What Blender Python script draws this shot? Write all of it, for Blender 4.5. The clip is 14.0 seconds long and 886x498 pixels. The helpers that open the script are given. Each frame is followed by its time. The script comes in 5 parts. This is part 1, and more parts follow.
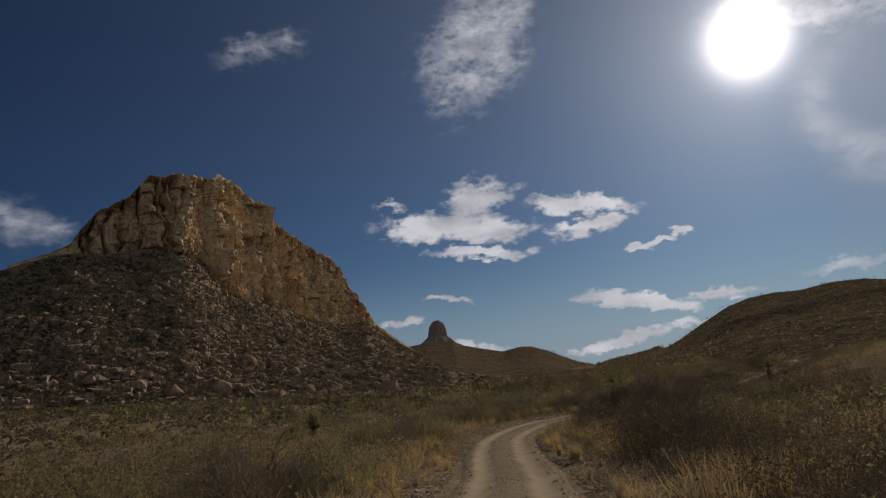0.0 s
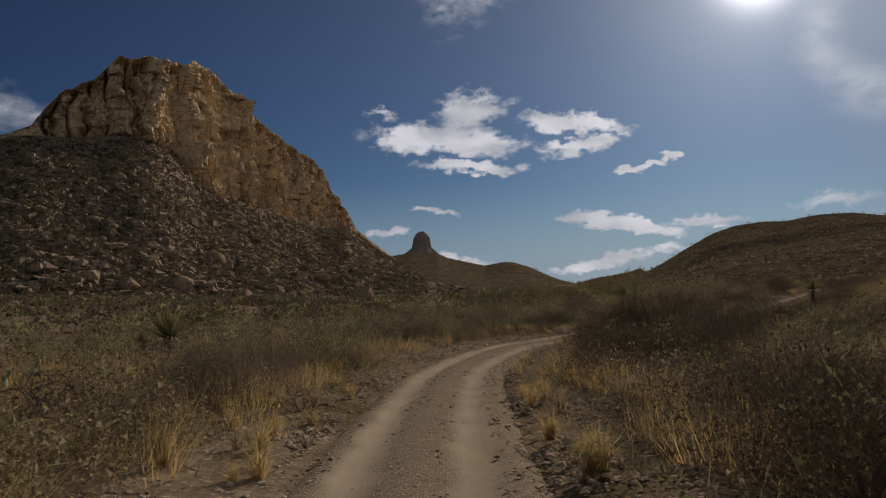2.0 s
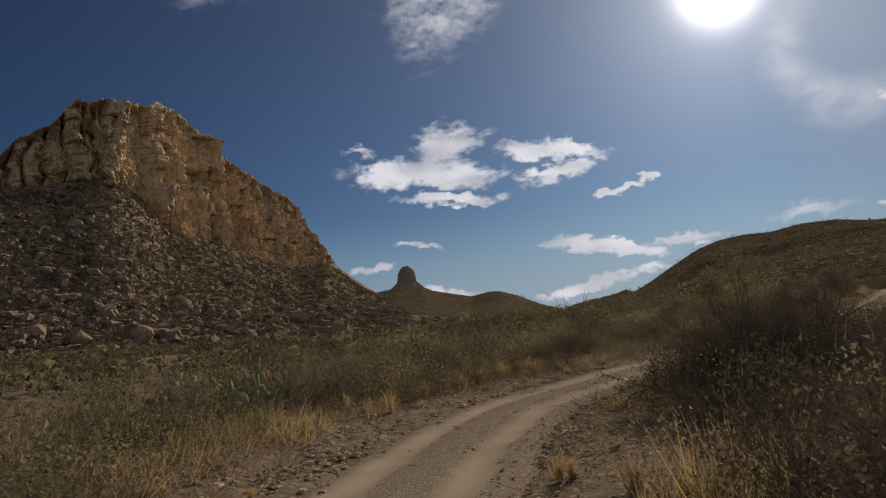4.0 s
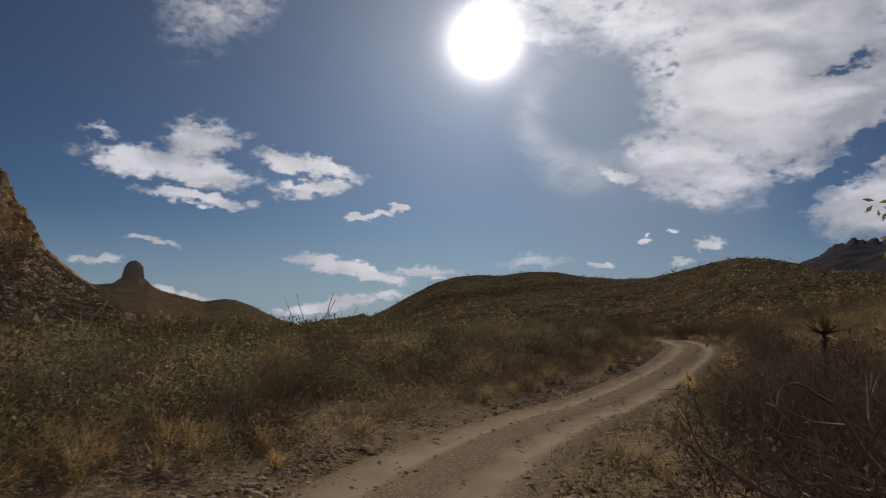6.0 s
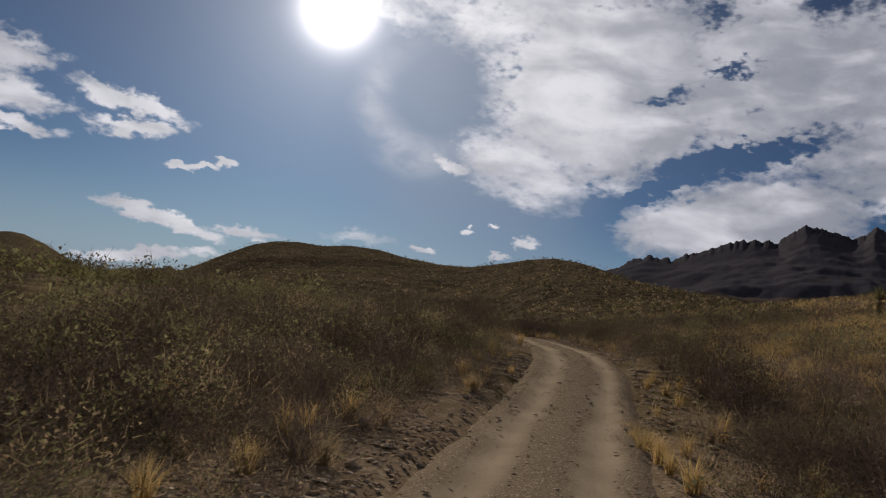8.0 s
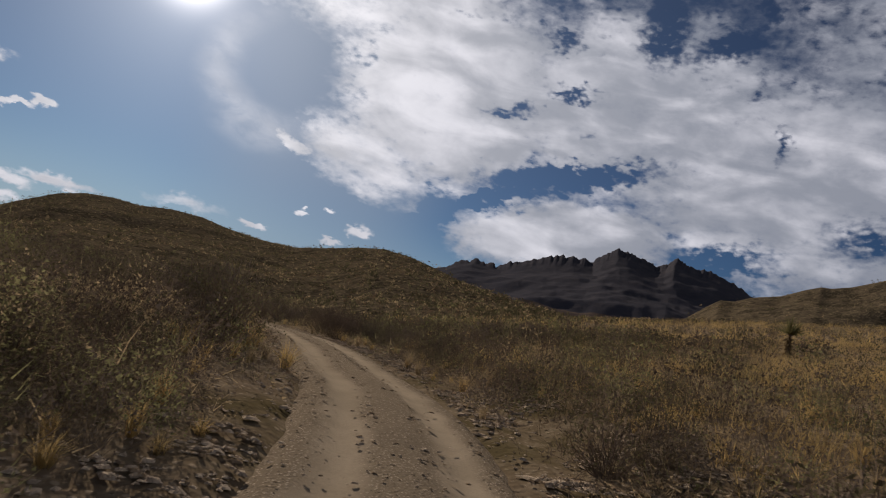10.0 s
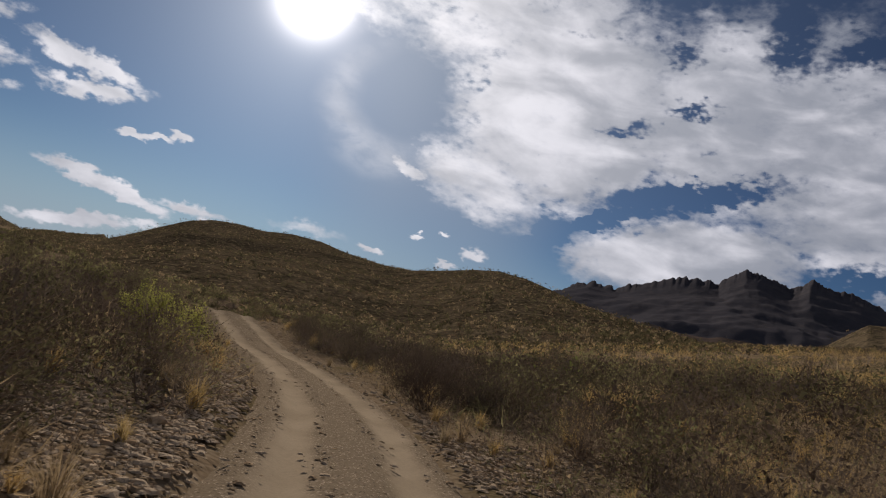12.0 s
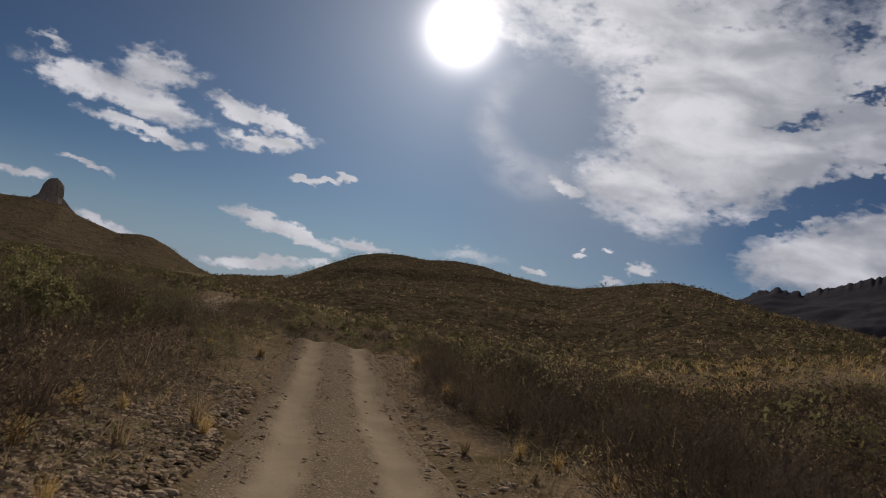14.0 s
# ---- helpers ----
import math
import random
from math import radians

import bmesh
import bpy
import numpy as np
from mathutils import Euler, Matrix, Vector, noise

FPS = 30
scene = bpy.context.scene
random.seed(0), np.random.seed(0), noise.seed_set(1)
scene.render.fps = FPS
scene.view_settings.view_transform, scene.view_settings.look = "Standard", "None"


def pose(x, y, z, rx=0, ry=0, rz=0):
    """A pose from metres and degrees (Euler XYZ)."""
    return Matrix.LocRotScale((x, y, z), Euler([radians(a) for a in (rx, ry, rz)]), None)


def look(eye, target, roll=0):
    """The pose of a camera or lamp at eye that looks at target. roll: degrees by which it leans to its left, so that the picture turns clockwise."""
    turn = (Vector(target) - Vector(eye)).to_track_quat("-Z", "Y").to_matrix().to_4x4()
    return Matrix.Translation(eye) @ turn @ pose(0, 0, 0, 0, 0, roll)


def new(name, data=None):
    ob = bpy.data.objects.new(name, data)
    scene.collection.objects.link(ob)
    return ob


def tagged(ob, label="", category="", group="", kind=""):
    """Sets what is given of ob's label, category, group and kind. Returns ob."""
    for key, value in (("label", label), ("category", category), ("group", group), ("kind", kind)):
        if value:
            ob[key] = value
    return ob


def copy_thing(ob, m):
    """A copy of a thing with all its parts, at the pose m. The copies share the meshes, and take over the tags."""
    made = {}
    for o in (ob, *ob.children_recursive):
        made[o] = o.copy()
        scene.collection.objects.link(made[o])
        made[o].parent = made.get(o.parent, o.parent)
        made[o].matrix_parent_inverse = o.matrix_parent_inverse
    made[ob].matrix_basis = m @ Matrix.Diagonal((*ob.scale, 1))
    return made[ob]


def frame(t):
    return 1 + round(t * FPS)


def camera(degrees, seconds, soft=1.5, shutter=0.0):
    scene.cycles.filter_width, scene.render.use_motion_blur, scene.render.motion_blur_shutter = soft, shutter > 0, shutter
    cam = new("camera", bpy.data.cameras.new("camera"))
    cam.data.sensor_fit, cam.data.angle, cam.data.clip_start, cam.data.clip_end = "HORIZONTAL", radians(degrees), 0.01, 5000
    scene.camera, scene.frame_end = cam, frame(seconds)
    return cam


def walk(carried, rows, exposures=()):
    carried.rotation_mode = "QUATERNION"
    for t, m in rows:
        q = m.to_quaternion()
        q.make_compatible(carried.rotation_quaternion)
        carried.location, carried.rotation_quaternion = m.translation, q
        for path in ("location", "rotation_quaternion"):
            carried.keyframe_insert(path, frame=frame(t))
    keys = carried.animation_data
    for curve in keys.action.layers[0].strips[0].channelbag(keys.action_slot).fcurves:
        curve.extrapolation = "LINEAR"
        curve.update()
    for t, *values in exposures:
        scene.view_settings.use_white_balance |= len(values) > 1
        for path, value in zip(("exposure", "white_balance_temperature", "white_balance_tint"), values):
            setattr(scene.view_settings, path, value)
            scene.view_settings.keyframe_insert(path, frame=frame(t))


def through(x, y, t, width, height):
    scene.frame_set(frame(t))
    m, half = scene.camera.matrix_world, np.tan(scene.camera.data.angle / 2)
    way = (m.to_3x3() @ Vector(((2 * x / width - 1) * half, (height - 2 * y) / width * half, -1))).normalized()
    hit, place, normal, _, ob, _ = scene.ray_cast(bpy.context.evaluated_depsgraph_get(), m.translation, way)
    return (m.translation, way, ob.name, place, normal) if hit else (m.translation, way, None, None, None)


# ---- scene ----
# Camera and its drive along the track
cam = camera(62.0, 14.0, soft=1.1, shutter=0.1)
ROWS = [
    (0.0, pose(0.000, 0.000, 0.000, 99.634, 4.806, 1.473)),
    (0.5, pose(0.408, 3.594, -0.219, 102.425, 5.561, 0.881)),
    (1.0, pose(0.801, 7.235, -0.315, 99.273, 3.434, -1.550)),
    (1.5, pose(1.155, 10.950, -0.469, 94.644, 3.648, -0.413)),
    (2.0, pose(1.519, 14.725, -0.705, 92.744, 1.653, 0.094)),
    (2.5, pose(1.657, 18.541, -0.844, 94.270, 5.123, 0.382)),
    (5.0, pose(3.958, 37.348, -1.453, 95.240, 3.937, -3.749)),
    (5.5, pose(4.616, 41.071, -1.396, 94.796, 2.952, -11.314)),
    (6.0, pose(5.526, 44.682, -1.658, 95.919, -1.173, -21.152)),
    (6.5, pose(6.776, 48.271, -1.620, 96.866, -2.729, -29.848)),
    (7.0, pose(8.513, 51.535, -1.651, 94.934, -2.222, -32.267)),
    (7.5, pose(10.446, 54.620, -1.684, 92.839, -7.009, -34.972)),
    (8.0, pose(12.663, 57.615, -1.779, 95.120, -7.732, -35.437)),
    (8.5, pose(15.166, 60.437, -1.799, 95.949, -7.761, -42.370)),
    (11.0, pose(28.799, 73.829, -0.728, 96.800, -14.146, -49.880)),
    (11.5, pose(31.443, 76.821, -0.590, 96.857, -15.392, -43.219)),
    (12.0, pose(33.758, 79.691, -0.570, 96.428, -14.152, -40.212)),
    (12.5, pose(35.967, 82.430, -0.485, 96.170, -14.892, -37.264)),
    (13.0, pose(38.019, 85.407, -0.451, 95.547, -13.716, -33.481)),
    (13.5, pose(39.915, 88.446, -0.508, 95.317, -16.005, -30.251)),
    (14.0, pose(41.714, 91.512, -0.608, 95.282, -11.076, -26.978)),
]
TONE = [(0.0, -0.3), (1.0, -0.22), (1.5, -0.38), (2.0, -0.2), (2.7, 0.0), (5.0, 0.0), (6.0, -0.2), (7.0, -0.3), (8.0, -0.1), (8.5, -0.06), (11.5, 0.06), (13.0, -0.08), (14.0, -0.24)]
walk(cam, ROWS, [(t, e, 6950.0, 16.5) for t, e in TONE])
# ---- light: a low sun ahead, clear blue sky with broken cloud ----
SUN_AZ, SUN_EL = 24.0, 21.6      # degrees, clockwise from +y, and above the horizon


class Net:
    """Short way to write a node tree."""

    def __init__(self, tree):
        self.t, self.n, self.l = tree, tree.nodes, tree.links

    def put(self, sock, v):
        if isinstance(v, bpy.types.NodeSocket):
            self.l.new(v, sock)
        elif v is not None:
            sock.default_value = v

    def node(self, kind):
        return self.n.new(kind)

    def math(self, op, a, b=None, c=None, clamp=False):
        nd = self.node("ShaderNodeMath")
        nd.operation, nd.use_clamp = op, clamp
        for i, v in enumerate((a, b, c)):
            self.put(nd.inputs[i], v)
        return nd.outputs[0]

    def vmath(self, op, a, b=None):
        nd = self.node("ShaderNodeVectorMath")
        nd.operation = op
        self.put(nd.inputs[0], a)
        self.put(nd.inputs[1], b)
        return nd.outputs["Value"] if op in ("LENGTH", "DOT_PRODUCT") else nd.outputs[0]

    def range(self, v, a, b, c=0.0, d=1.0, smooth=True):
        nd = self.node("ShaderNodeMapRange")
        nd.interpolation_type = "SMOOTHSTEP" if smooth else "LINEAR"
        for i, q in enumerate((v, a, b, c, d)):
            self.put(nd.inputs[i], q)
        return nd.outputs[0]

    def mix(self, f, a, b, blend="MIX"):
        nd = self.node("ShaderNodeMix")
        nd.data_type, nd.blend_type = "RGBA", blend
        self.put(nd.inputs[0], f)
        self.put(nd.inputs[6], rgba(a))
        self.put(nd.inputs[7], rgba(b))
        return nd.outputs[2]

    def noise(self, vec, scale, detail=4.0, rough=0.55, dist=0.0):
        nd = self.node("ShaderNodeTexNoise")
        self.put(nd.inputs["Vector"], vec)
        for k, v in (("Scale", scale), ("Detail", detail), ("Roughness", rough), ("Distortion", dist)):
            nd.inputs[k].default_value = v
        return nd.outputs["Fac"]

    def voronoi(self, vec, scale, feature="F1", out="Distance"):
        nd = self.node("ShaderNodeTexVoronoi")
        nd.feature = feature
        self.put(nd.inputs["Vector"], vec)
        nd.inputs["Scale"].default_value = scale
        return nd.outputs[out]

    def mapping(self, vec, loc=(0, 0, 0), rot=(0, 0, 0), scale=(1, 1, 1), kind="POINT"):
        nd = self.node("ShaderNodeMapping")
        nd.vector_type = kind
        self.put(nd.inputs[0], vec)
        nd.inputs[1].default_value, nd.inputs[2].default_value, nd.inputs[3].default_value = loc, rot, scale
        return nd.outputs[0]


def rgba(c):
    return (*c, 1.0) if isinstance(c, tuple) and len(c) == 3 else c


def sky_dir(az, el):
    a, e = radians(az), radians(el)
    return Vector((math.sin(a) * math.cos(e), math.cos(a) * math.cos(e), math.sin(e)))


def make_world():
    world = bpy.data.worlds.new("sky")
    scene.world = world
    world.use_nodes = True
    n = Net(world.node_tree)
    n.n.clear()
    d = n.node("ShaderNodeTexCoord").outputs["Generated"]
    sky = n.node("ShaderNodeTexSky")
    sky.sky_type, sky.sun_disc, sky.sun_elevation, sky.sun_rotation = "NISHITA", False, radians(SUN_EL), radians(SUN_AZ)
    sky.altitude, sky.air_density, sky.dust_density, sky.ozone_density = 1200.0, 0.9, 0.35, 2.5
    deep = n.node("ShaderNodeGamma")
    n.put(deep.inputs[0], sky.outputs[0])
    deep.inputs[1].default_value = 1.4
    blue = n.mix(1.0, deep.outputs[0], (SKY_GAIN[0], SKY_GAIN[1], SKY_GAIN[2]), "MULTIPLY")
    sep = n.node("ShaderNodeSeparateXYZ")
    n.put(sep.inputs[0], d)
    az = n.math("MULTIPLY", n.math("ARCTAN2", sep.outputs[0], sep.outputs[1]), 57.2958)
    el = n.math("MULTIPLY", n.math("ARCSINE", sep.outputs[2]), 57.2958)
    comb = n.node("ShaderNodeCombineXYZ")
    n.put(comb.inputs[0], az)
    n.put(comb.inputs[1], el)
    p = comb.outputs[0]
    blue = n.mix(n.range(el, 9.0, -1.0, 0.0, 0.85), blue, HORIZON)
    stretch = n.mapping(p, scale=(0.75, 1.25, 1.0))
    # edges torn by two sizes of noise
    tear = n.node("ShaderNodeTexNoise")
    n.put(tear.inputs["Vector"], stretch)
    tear.inputs["Scale"].default_value, tear.inputs["Detail"].default_value = 0.35, 5.0
    off = n.vmath("SUBTRACT", tear.outputs["Color"], (0.5, 0.5, 0.5))
    scl = n.node("ShaderNodeVectorMath")
    scl.operation = "SCALE"
    n.put(scl.inputs[0], off)
    scl.inputs["Scale"].default_value = 1.7
    fray = n.node("ShaderNodeTexNoise")
    n.put(fray.inputs["Vector"], stretch)
    fray.inputs["Scale"].default_value, fray.inputs["Detail"].default_value = 1.3, 5.0
    scl2 = n.node("ShaderNodeVectorMath")
    scl2.operation = "SCALE"
    n.put(scl2.inputs[0], n.vmath("SUBTRACT", fray.outputs["Color"], (0.5, 0.5, 0.5)))
    scl2.inputs["Scale"].default_value = 1.5
    q = n.vmath("ADD", n.vmath("ADD", p, scl.outputs[0]), scl2.outputs[0])

    def lobes(rows, vec):
        total = None
        for x, y, a, b, turn, gain, soft in rows:
            m = n.mapping(vec, (x, y, 0), (0, 0, radians(turn)), (a * 1.18, b * 1.18, 1), "TEXTURE")
            f = n.range(n.vmath("LENGTH", m), 1.0, 1.0 - soft, 0.0, gain)
            total = f if total is None else n.math("MAXIMUM", total, f)
        return total

    crisp = lobes(CRISP_CLOUDS, q)
    veil = lobes(VEIL_AND_FILL_CLOUDS, q)
    gaps = lobes(CLOUD_GAPS, n.vmath("ADD", q, scl2.outputs[0]))
    fluff = n.noise(stretch, 0.42, 7.0, 0.6, 0.3)
    fine = n.noise(stretch, 1.5, 5.0, 0.6)
    # crisp cumulus scraps
    c1 = n.math("ADD", n.math("MULTIPLY", n.math("SUBTRACT", fluff, 0.5), 1.5), n.math("MULTIPLY", crisp, 0.9))
    c1 = n.math("ADD", c1, n.math("MULTIPLY", n.math("SUBTRACT", fine, 0.5), 0.5))
    a1 = n.math("MULTIPLY", n.range(c1, 0.08, 0.68), n.range(crisp, 0.0, 0.12))
    # the wide broken deck, with blue gaps
    c2 = n.math("ADD", n.math("MULTIPLY", n.math("SUBTRACT", fluff, 0.5), 1.05), veil)
    c2 = n.math("SUBTRACT", c2, gaps)
    oval = lobes([(32.7, 16.9, 3.7, 2.4, 8, 1.0, 0.25)], n.vmath("ADD", p, n.vmath("MULTIPLY", off, (1.6, 1.6, 0.0))))
    c2 = n.math("ADD", c2, n.math("MULTIPLY", n.math("SUBTRACT", fine, 0.5), 0.35))
    a2 = n.math("MULTIPLY", n.range(c2, -0.02, 0.95), n.range(veil, 0.0, 0.25))
    a2 = n.math("MULTIPLY", a2, n.math("SUBTRACT", 1.0, n.math("MULTIPLY", oval, 0.66)))
    # a thin smooth hook of high cloud round a clearer oval
    slow = n.vmath("ADD", p, n.vmath("MULTIPLY", off, (1.2, 1.2, 0.0)))
    hook = n.math("SUBTRACT", lobes([(31.8, 15.4, 5.6, 5.0, -12, 0.42, 0.5)], slow), lobes([(32.7, 16.4, 4.7, 3.9, -8, 0.42, 0.5)], slow))
    hook = n.math("MULTIPLY", n.math("MAXIMUM", hook, 0.0), n.range(fluff, 0.30, 0.62, 0.35, 1.0))
    alpha = n.math("MAXIMUM", n.math("MAXIMUM", a1, a2), hook)
    alpha = n.math("MULTIPLY", alpha, n.range(el, -0.5, 0.6))
    # glow round the sun
    ang = n.math("MULTIPLY", n.math("ARCCOSINE", n.math("MINIMUM", n.vmath("DOT_PRODUCT", d, tuple(sky_dir(SUN_AZ, SUN_EL))), 1.0)), 57.2958)
    near = n.math("POWER", 2.718, n.math("MULTIPLY", ang, -0.075))
    shade = n.noise(n.mapping(p, rot=(0, 0, 0.35), scale=(0.5, 1.35, 1.0)), 0.26, 5.0, 0.46, 0.6)
    puff = n.math("MULTIPLY", n.math("SUBTRACT", n.noise(stretch, 0.55, 5.0, 0.55), 0.5), 0.30)
    lit = n.range(n.math("ADD", n.math("SUBTRACT", shade, n.range(az, 40.0, 62.0, 0.0, 0.13)), puff), 0.26, 0.70)
    # unseen cloud behind the view is set fully lit and whiter, as fill light
    lit = n.math("MAXIMUM", lit, n.range(n.math("ABSOLUTE", az), 88.0, 130.0))
    grey = n.mix(lit, CLOUD_GREY, n.mix(n.range(n.math("ABSOLUTE", az), 85.0, 130.0), CLOUD_WHITE, (0.64, 0.645, 0.65)))
    bright = n.mix(n.math("MULTIPLY", near, 0.55), grey, (1.15, 1.15, 1.12))
    film = n.math("MULTIPLY", n.range(az, 25.0, 34.0, 0.0, 0.5), n.range(n.math("ABSOLUTE", n.math("SUBTRACT", az, 32.0)), 17.0, 8.0))
    blue = n.mix(n.math("MULTIPLY", film, n.range(el, 2.0, 12.0, 0.35, 1.0)), blue, (0.21, 0.265, 0.34))
    col = n.mix(alpha, blue, bright)
    halo = n.math("MULTIPLY", n.math("POWER", 2.718, n.math("MULTIPLY", ang, -0.21)), 0.50)
    wide = n.math("MULTIPLY", n.math("POWER", 2.718, n.math("MULTIPLY", ang, -0.055)), 0.19)
    core = n.math("MULTIPLY", n.math("POWER", 2.718, n.math("MULTIPLY", n.math("MULTIPLY", ang, ang), -0.24)), 3.2)
    glowc = n.mix(1.0, n_rgb(n, n.math("ADD", halo, core)), n.mix(1.0, (0.78, 0.98, 1.15), n_rgb(n, wide), "MULTIPLY"), "ADD")
    out = n.mix(1.0, col, glowc, "ADD")
    bg = n.node("ShaderNodeBackground")
    n.put(bg.inputs[0], out)
    bg.inputs[1].default_value = 1.0
    n.l.new(bg.outputs[0], n.node("ShaderNodeOutputWorld").inputs[0])


def n_rgb(n, v):
    c = n.node("ShaderNodeCombineXYZ")
    for i in range(3):
        n.put(c.inputs[i], v)
    return c.outputs[0]


SKY_GAIN = (0.0064, 0.0096, 0.0116)
HORIZON = (0.205, 0.295, 0.41)
CLOUD_GREY, CLOUD_WHITE = (0.225, 0.262, 0.328), (0.60, 0.645, 0.73)
# centre (azimuth, elevation), half sizes, turn, weight, softness: all in degrees
CRISP_CLOUDS = [
    (0.4, 11.1, 7.2, 1.5, -5, 1.0, 0.8), (2.8, 13.2, 3.8, 1.9, 12, 0.95, 0.9), (2.4, 9.0, 4.8, 0.75, -3, 1.0, 0.8),
    (10.4, 12.0, 4.8, 0.95, -8, 1.0, 0.8), (10.8, 10.3, 3.6, 0.8, 4, 1.0, 0.8), (-4.4, 13.2, 1.8, 0.6, -8, 0.8, 0.9),
    (14.3, 8.0, 1.5, 0.4, 8, 1.0, 0.8), (15.9, 8.5, 1.6, 0.3, 12, 1.0, 0.8), (17.5, 9.0, 1.0, 0.4, 0, 1.0, 0.8),
    (13.6, 4.2, 5.0, 0.85, -9, 1.1, 0.7), (19.6, 4.2, 3.4, 0.6, -3, 0.8, 1.0), (13.0, 1.5, 6.5, 0.6, 8, 1.0, 0.9),
    (0.8, 1.7, 3.5, 0.6, -4, 0.9, 0.9), (-4.4, 4.1, 2.4, 0.55, 4, 0.9, 0.9), (-0.7, 5.6, 2.2, 0.35, -6, 0.8, 0.9),
    (33.2, 4.9, 1.5, 0.4, 0, 1.0, 0.8), (36.2, 6.9, 0.6, 0.3, 0, 0.9, 0.8), (38.6, 7.3, 0.6, 0.3, 0, 0.9, 0.8),
    (39.0, 5.0, 1.0, 0.35, 0, 1.0, 0.8), (41.0, 6.4, 1.4, 0.6, 10, 0.9, 0.9), (34.6, 11.5, 2.3, 0.9, -18, 0.8, 0.9),
]
VEIL_AND_FILL_CLOUDS = [
    (46, 18.5, 10.0, 8.2, 0, 0.95, 0.45), (40, 12.0, 6.6, 3.2, -18, 0.8, 0.7), (60, 20, 13, 8.0, 0, 0.9, 0.5),
    (74, 16, 16, 8.5, 0, 0.9, 0.5), (57, 9.5, 10.0, 3.4, 8, 0.95, 0.5), (100, 28, 34, 24, 0, 0.8, 0.6),
    (40, 25, 13, 6, 0, 0.85, 0.7), (29, 24.5, 9, 4.5, 0, 0.62, 1.0),
    # out of view: clouds added only as soft white fill for shaded sides
    (-95, 40, 40, 18, 0, 0.55, 0.8), (178, 46, 75, 24, 0, 0.55, 0.8), (-178, 46, 75, 24, 0, 0.55, 0.8), (130, 28, 36, 18, 0, 0.65, 0.7),
    (3.5, 24.8, 8.0, 5.2, 48, 0.62, 1.0), (-14, 25.2, 5, 1.8, 15, 0.4, 1.0), (-31.5, 12.8, 5, 2.0, -20, 0.55, 1.0),
    (28.5, 5.0, 5, 0.7, 0, 0.55, 1.0), (10, 36, 25, 6, 0, 0.45, 1.0),
]
CLOUD_GAPS = [
    (50.2, 18.2, 2.6, 0.8, 12, 1.15, 1.0), (55.0, 20.4, 2.6, 0.8, 8, 1.15, 1.0), (53.7, 24.0, 1.8, 1.0, 20, 1.0, 1.0),
    (60.9, 25.4, 2.4, 3.0, 0, 1.1, 1.0), (65.2, 25.0, 3.6, 1.5, 10, 1.0, 1.0), (56.4, 14.2, 8.4, 1.25, 14, 1.9, 1.0),
    (50.4, 11.6, 3.6, 0.9, 24, 1.2, 1.0), (46.2, 8.8, 2.8, 1.5, 55, 1.1, 1.0), (70.9, 18.9, 0.7, 1.8, 0, 0.8, 1.0),
    (68.5, 10.4, 5.0, 1.3, 8, 1.2, 1.0), (77.5, 13.0, 4.0, 2.0, 12, 1.1, 1.0), (38.5, 8.0, 5.0, 1.2, -5, 0.9, 0.9),
]
make_world()

sun_lamp = bpy.data.lights.new("sun", "SUN")
sun_lamp.energy, sun_lamp.angle, sun_lamp.color = 4.2, radians(0.6), (1.0, 0.93, 0.82)
sun = new("sun", sun_lamp)
sun.matrix_world = look(sky_dir(SUN_AZ, SUN_EL) * 300, (0, 0, 0))

# ---- materials ----


def material(name, rough=0.9):
    m = bpy.data.materials.new(name)
    m.use_nodes = True
    n = Net(m.node_tree)
    b = n.n["Principled BSDF"]
    b.inputs["Roughness"].default_value = rough
    b.inputs["Specular IOR Level"].default_value = 0.0
    return m, n, b


def bump(n, b, height, strength, dist):
    nd = n.node("ShaderNodeBump")
    nd.inputs["Strength"].default_value, nd.inputs["Distance"].default_value = strength, dist
    n.put(nd.inputs["Height"], height)
    n.l.new(nd.outputs[0], b.inputs["Normal"])


def place(n):
    return n.node("ShaderNodeNewGeometry").outputs["Position"]


def island(n):
    return n.node("ShaderNodeNewGeometry").outputs["Random Per Island"]


def earth(name, a, b_, c, big, small, stones=0.0, veg=None, veg_scale=0.05, relief=0.05):
    """Soil or scree: two colours in broad patches, grain, specks of stone, and patches of low growth."""
    m, n, b = material(name, 0.95)
    p = place(n)
    broad = n.range(n.noise(p, big, 6, 0.6), 0.35, 0.65)
    col = n.mix(broad, a, b_)
    grain = n.noise(p, small, 8, 0.65)
    col = n.mix(n.range(grain, 0.45, 0.72), col, c)
    h = grain
    if stones:
        cell = n.node("ShaderNodeTexVoronoi")
        n.put(cell.inputs["Vector"], p)
        cell.inputs["Scale"].default_value = stones
        pick = n.node("ShaderNodeSeparateColor")
        n.put(pick.inputs[0], cell.outputs["Color"])
        tone = n.mix(pick.outputs[0], tuple(x * 0.7 for x in c), tuple(min(1, x * 1.35) for x in c))
        col = n.mix(n.math("MULTIPLY", n.range(cell.outputs["Distance"], 0.42, 0.25), n.range(pick.outputs[1], 0.35, 0.45)), col, tone)
        h = n.math("SUBTRACT", grain, cell.outputs["Distance"])
    if veg:
        k = n.range(n.noise(p, veg_scale, 9, 0.72), 0.48, 0.56)
        k2 = n.range(n.noise(p, veg_scale * 9, 4, 0.6), 0.40, 0.6)
        col = n.mix(n.math("MULTIPLY", k, n.math("ADD", n.math("MULTIPLY", k2, 0.7), 0.25)), col, veg)
    n.put(b.inputs["Base Color"], col)
    bump(n, b, h, 0.8, relief)
    return m


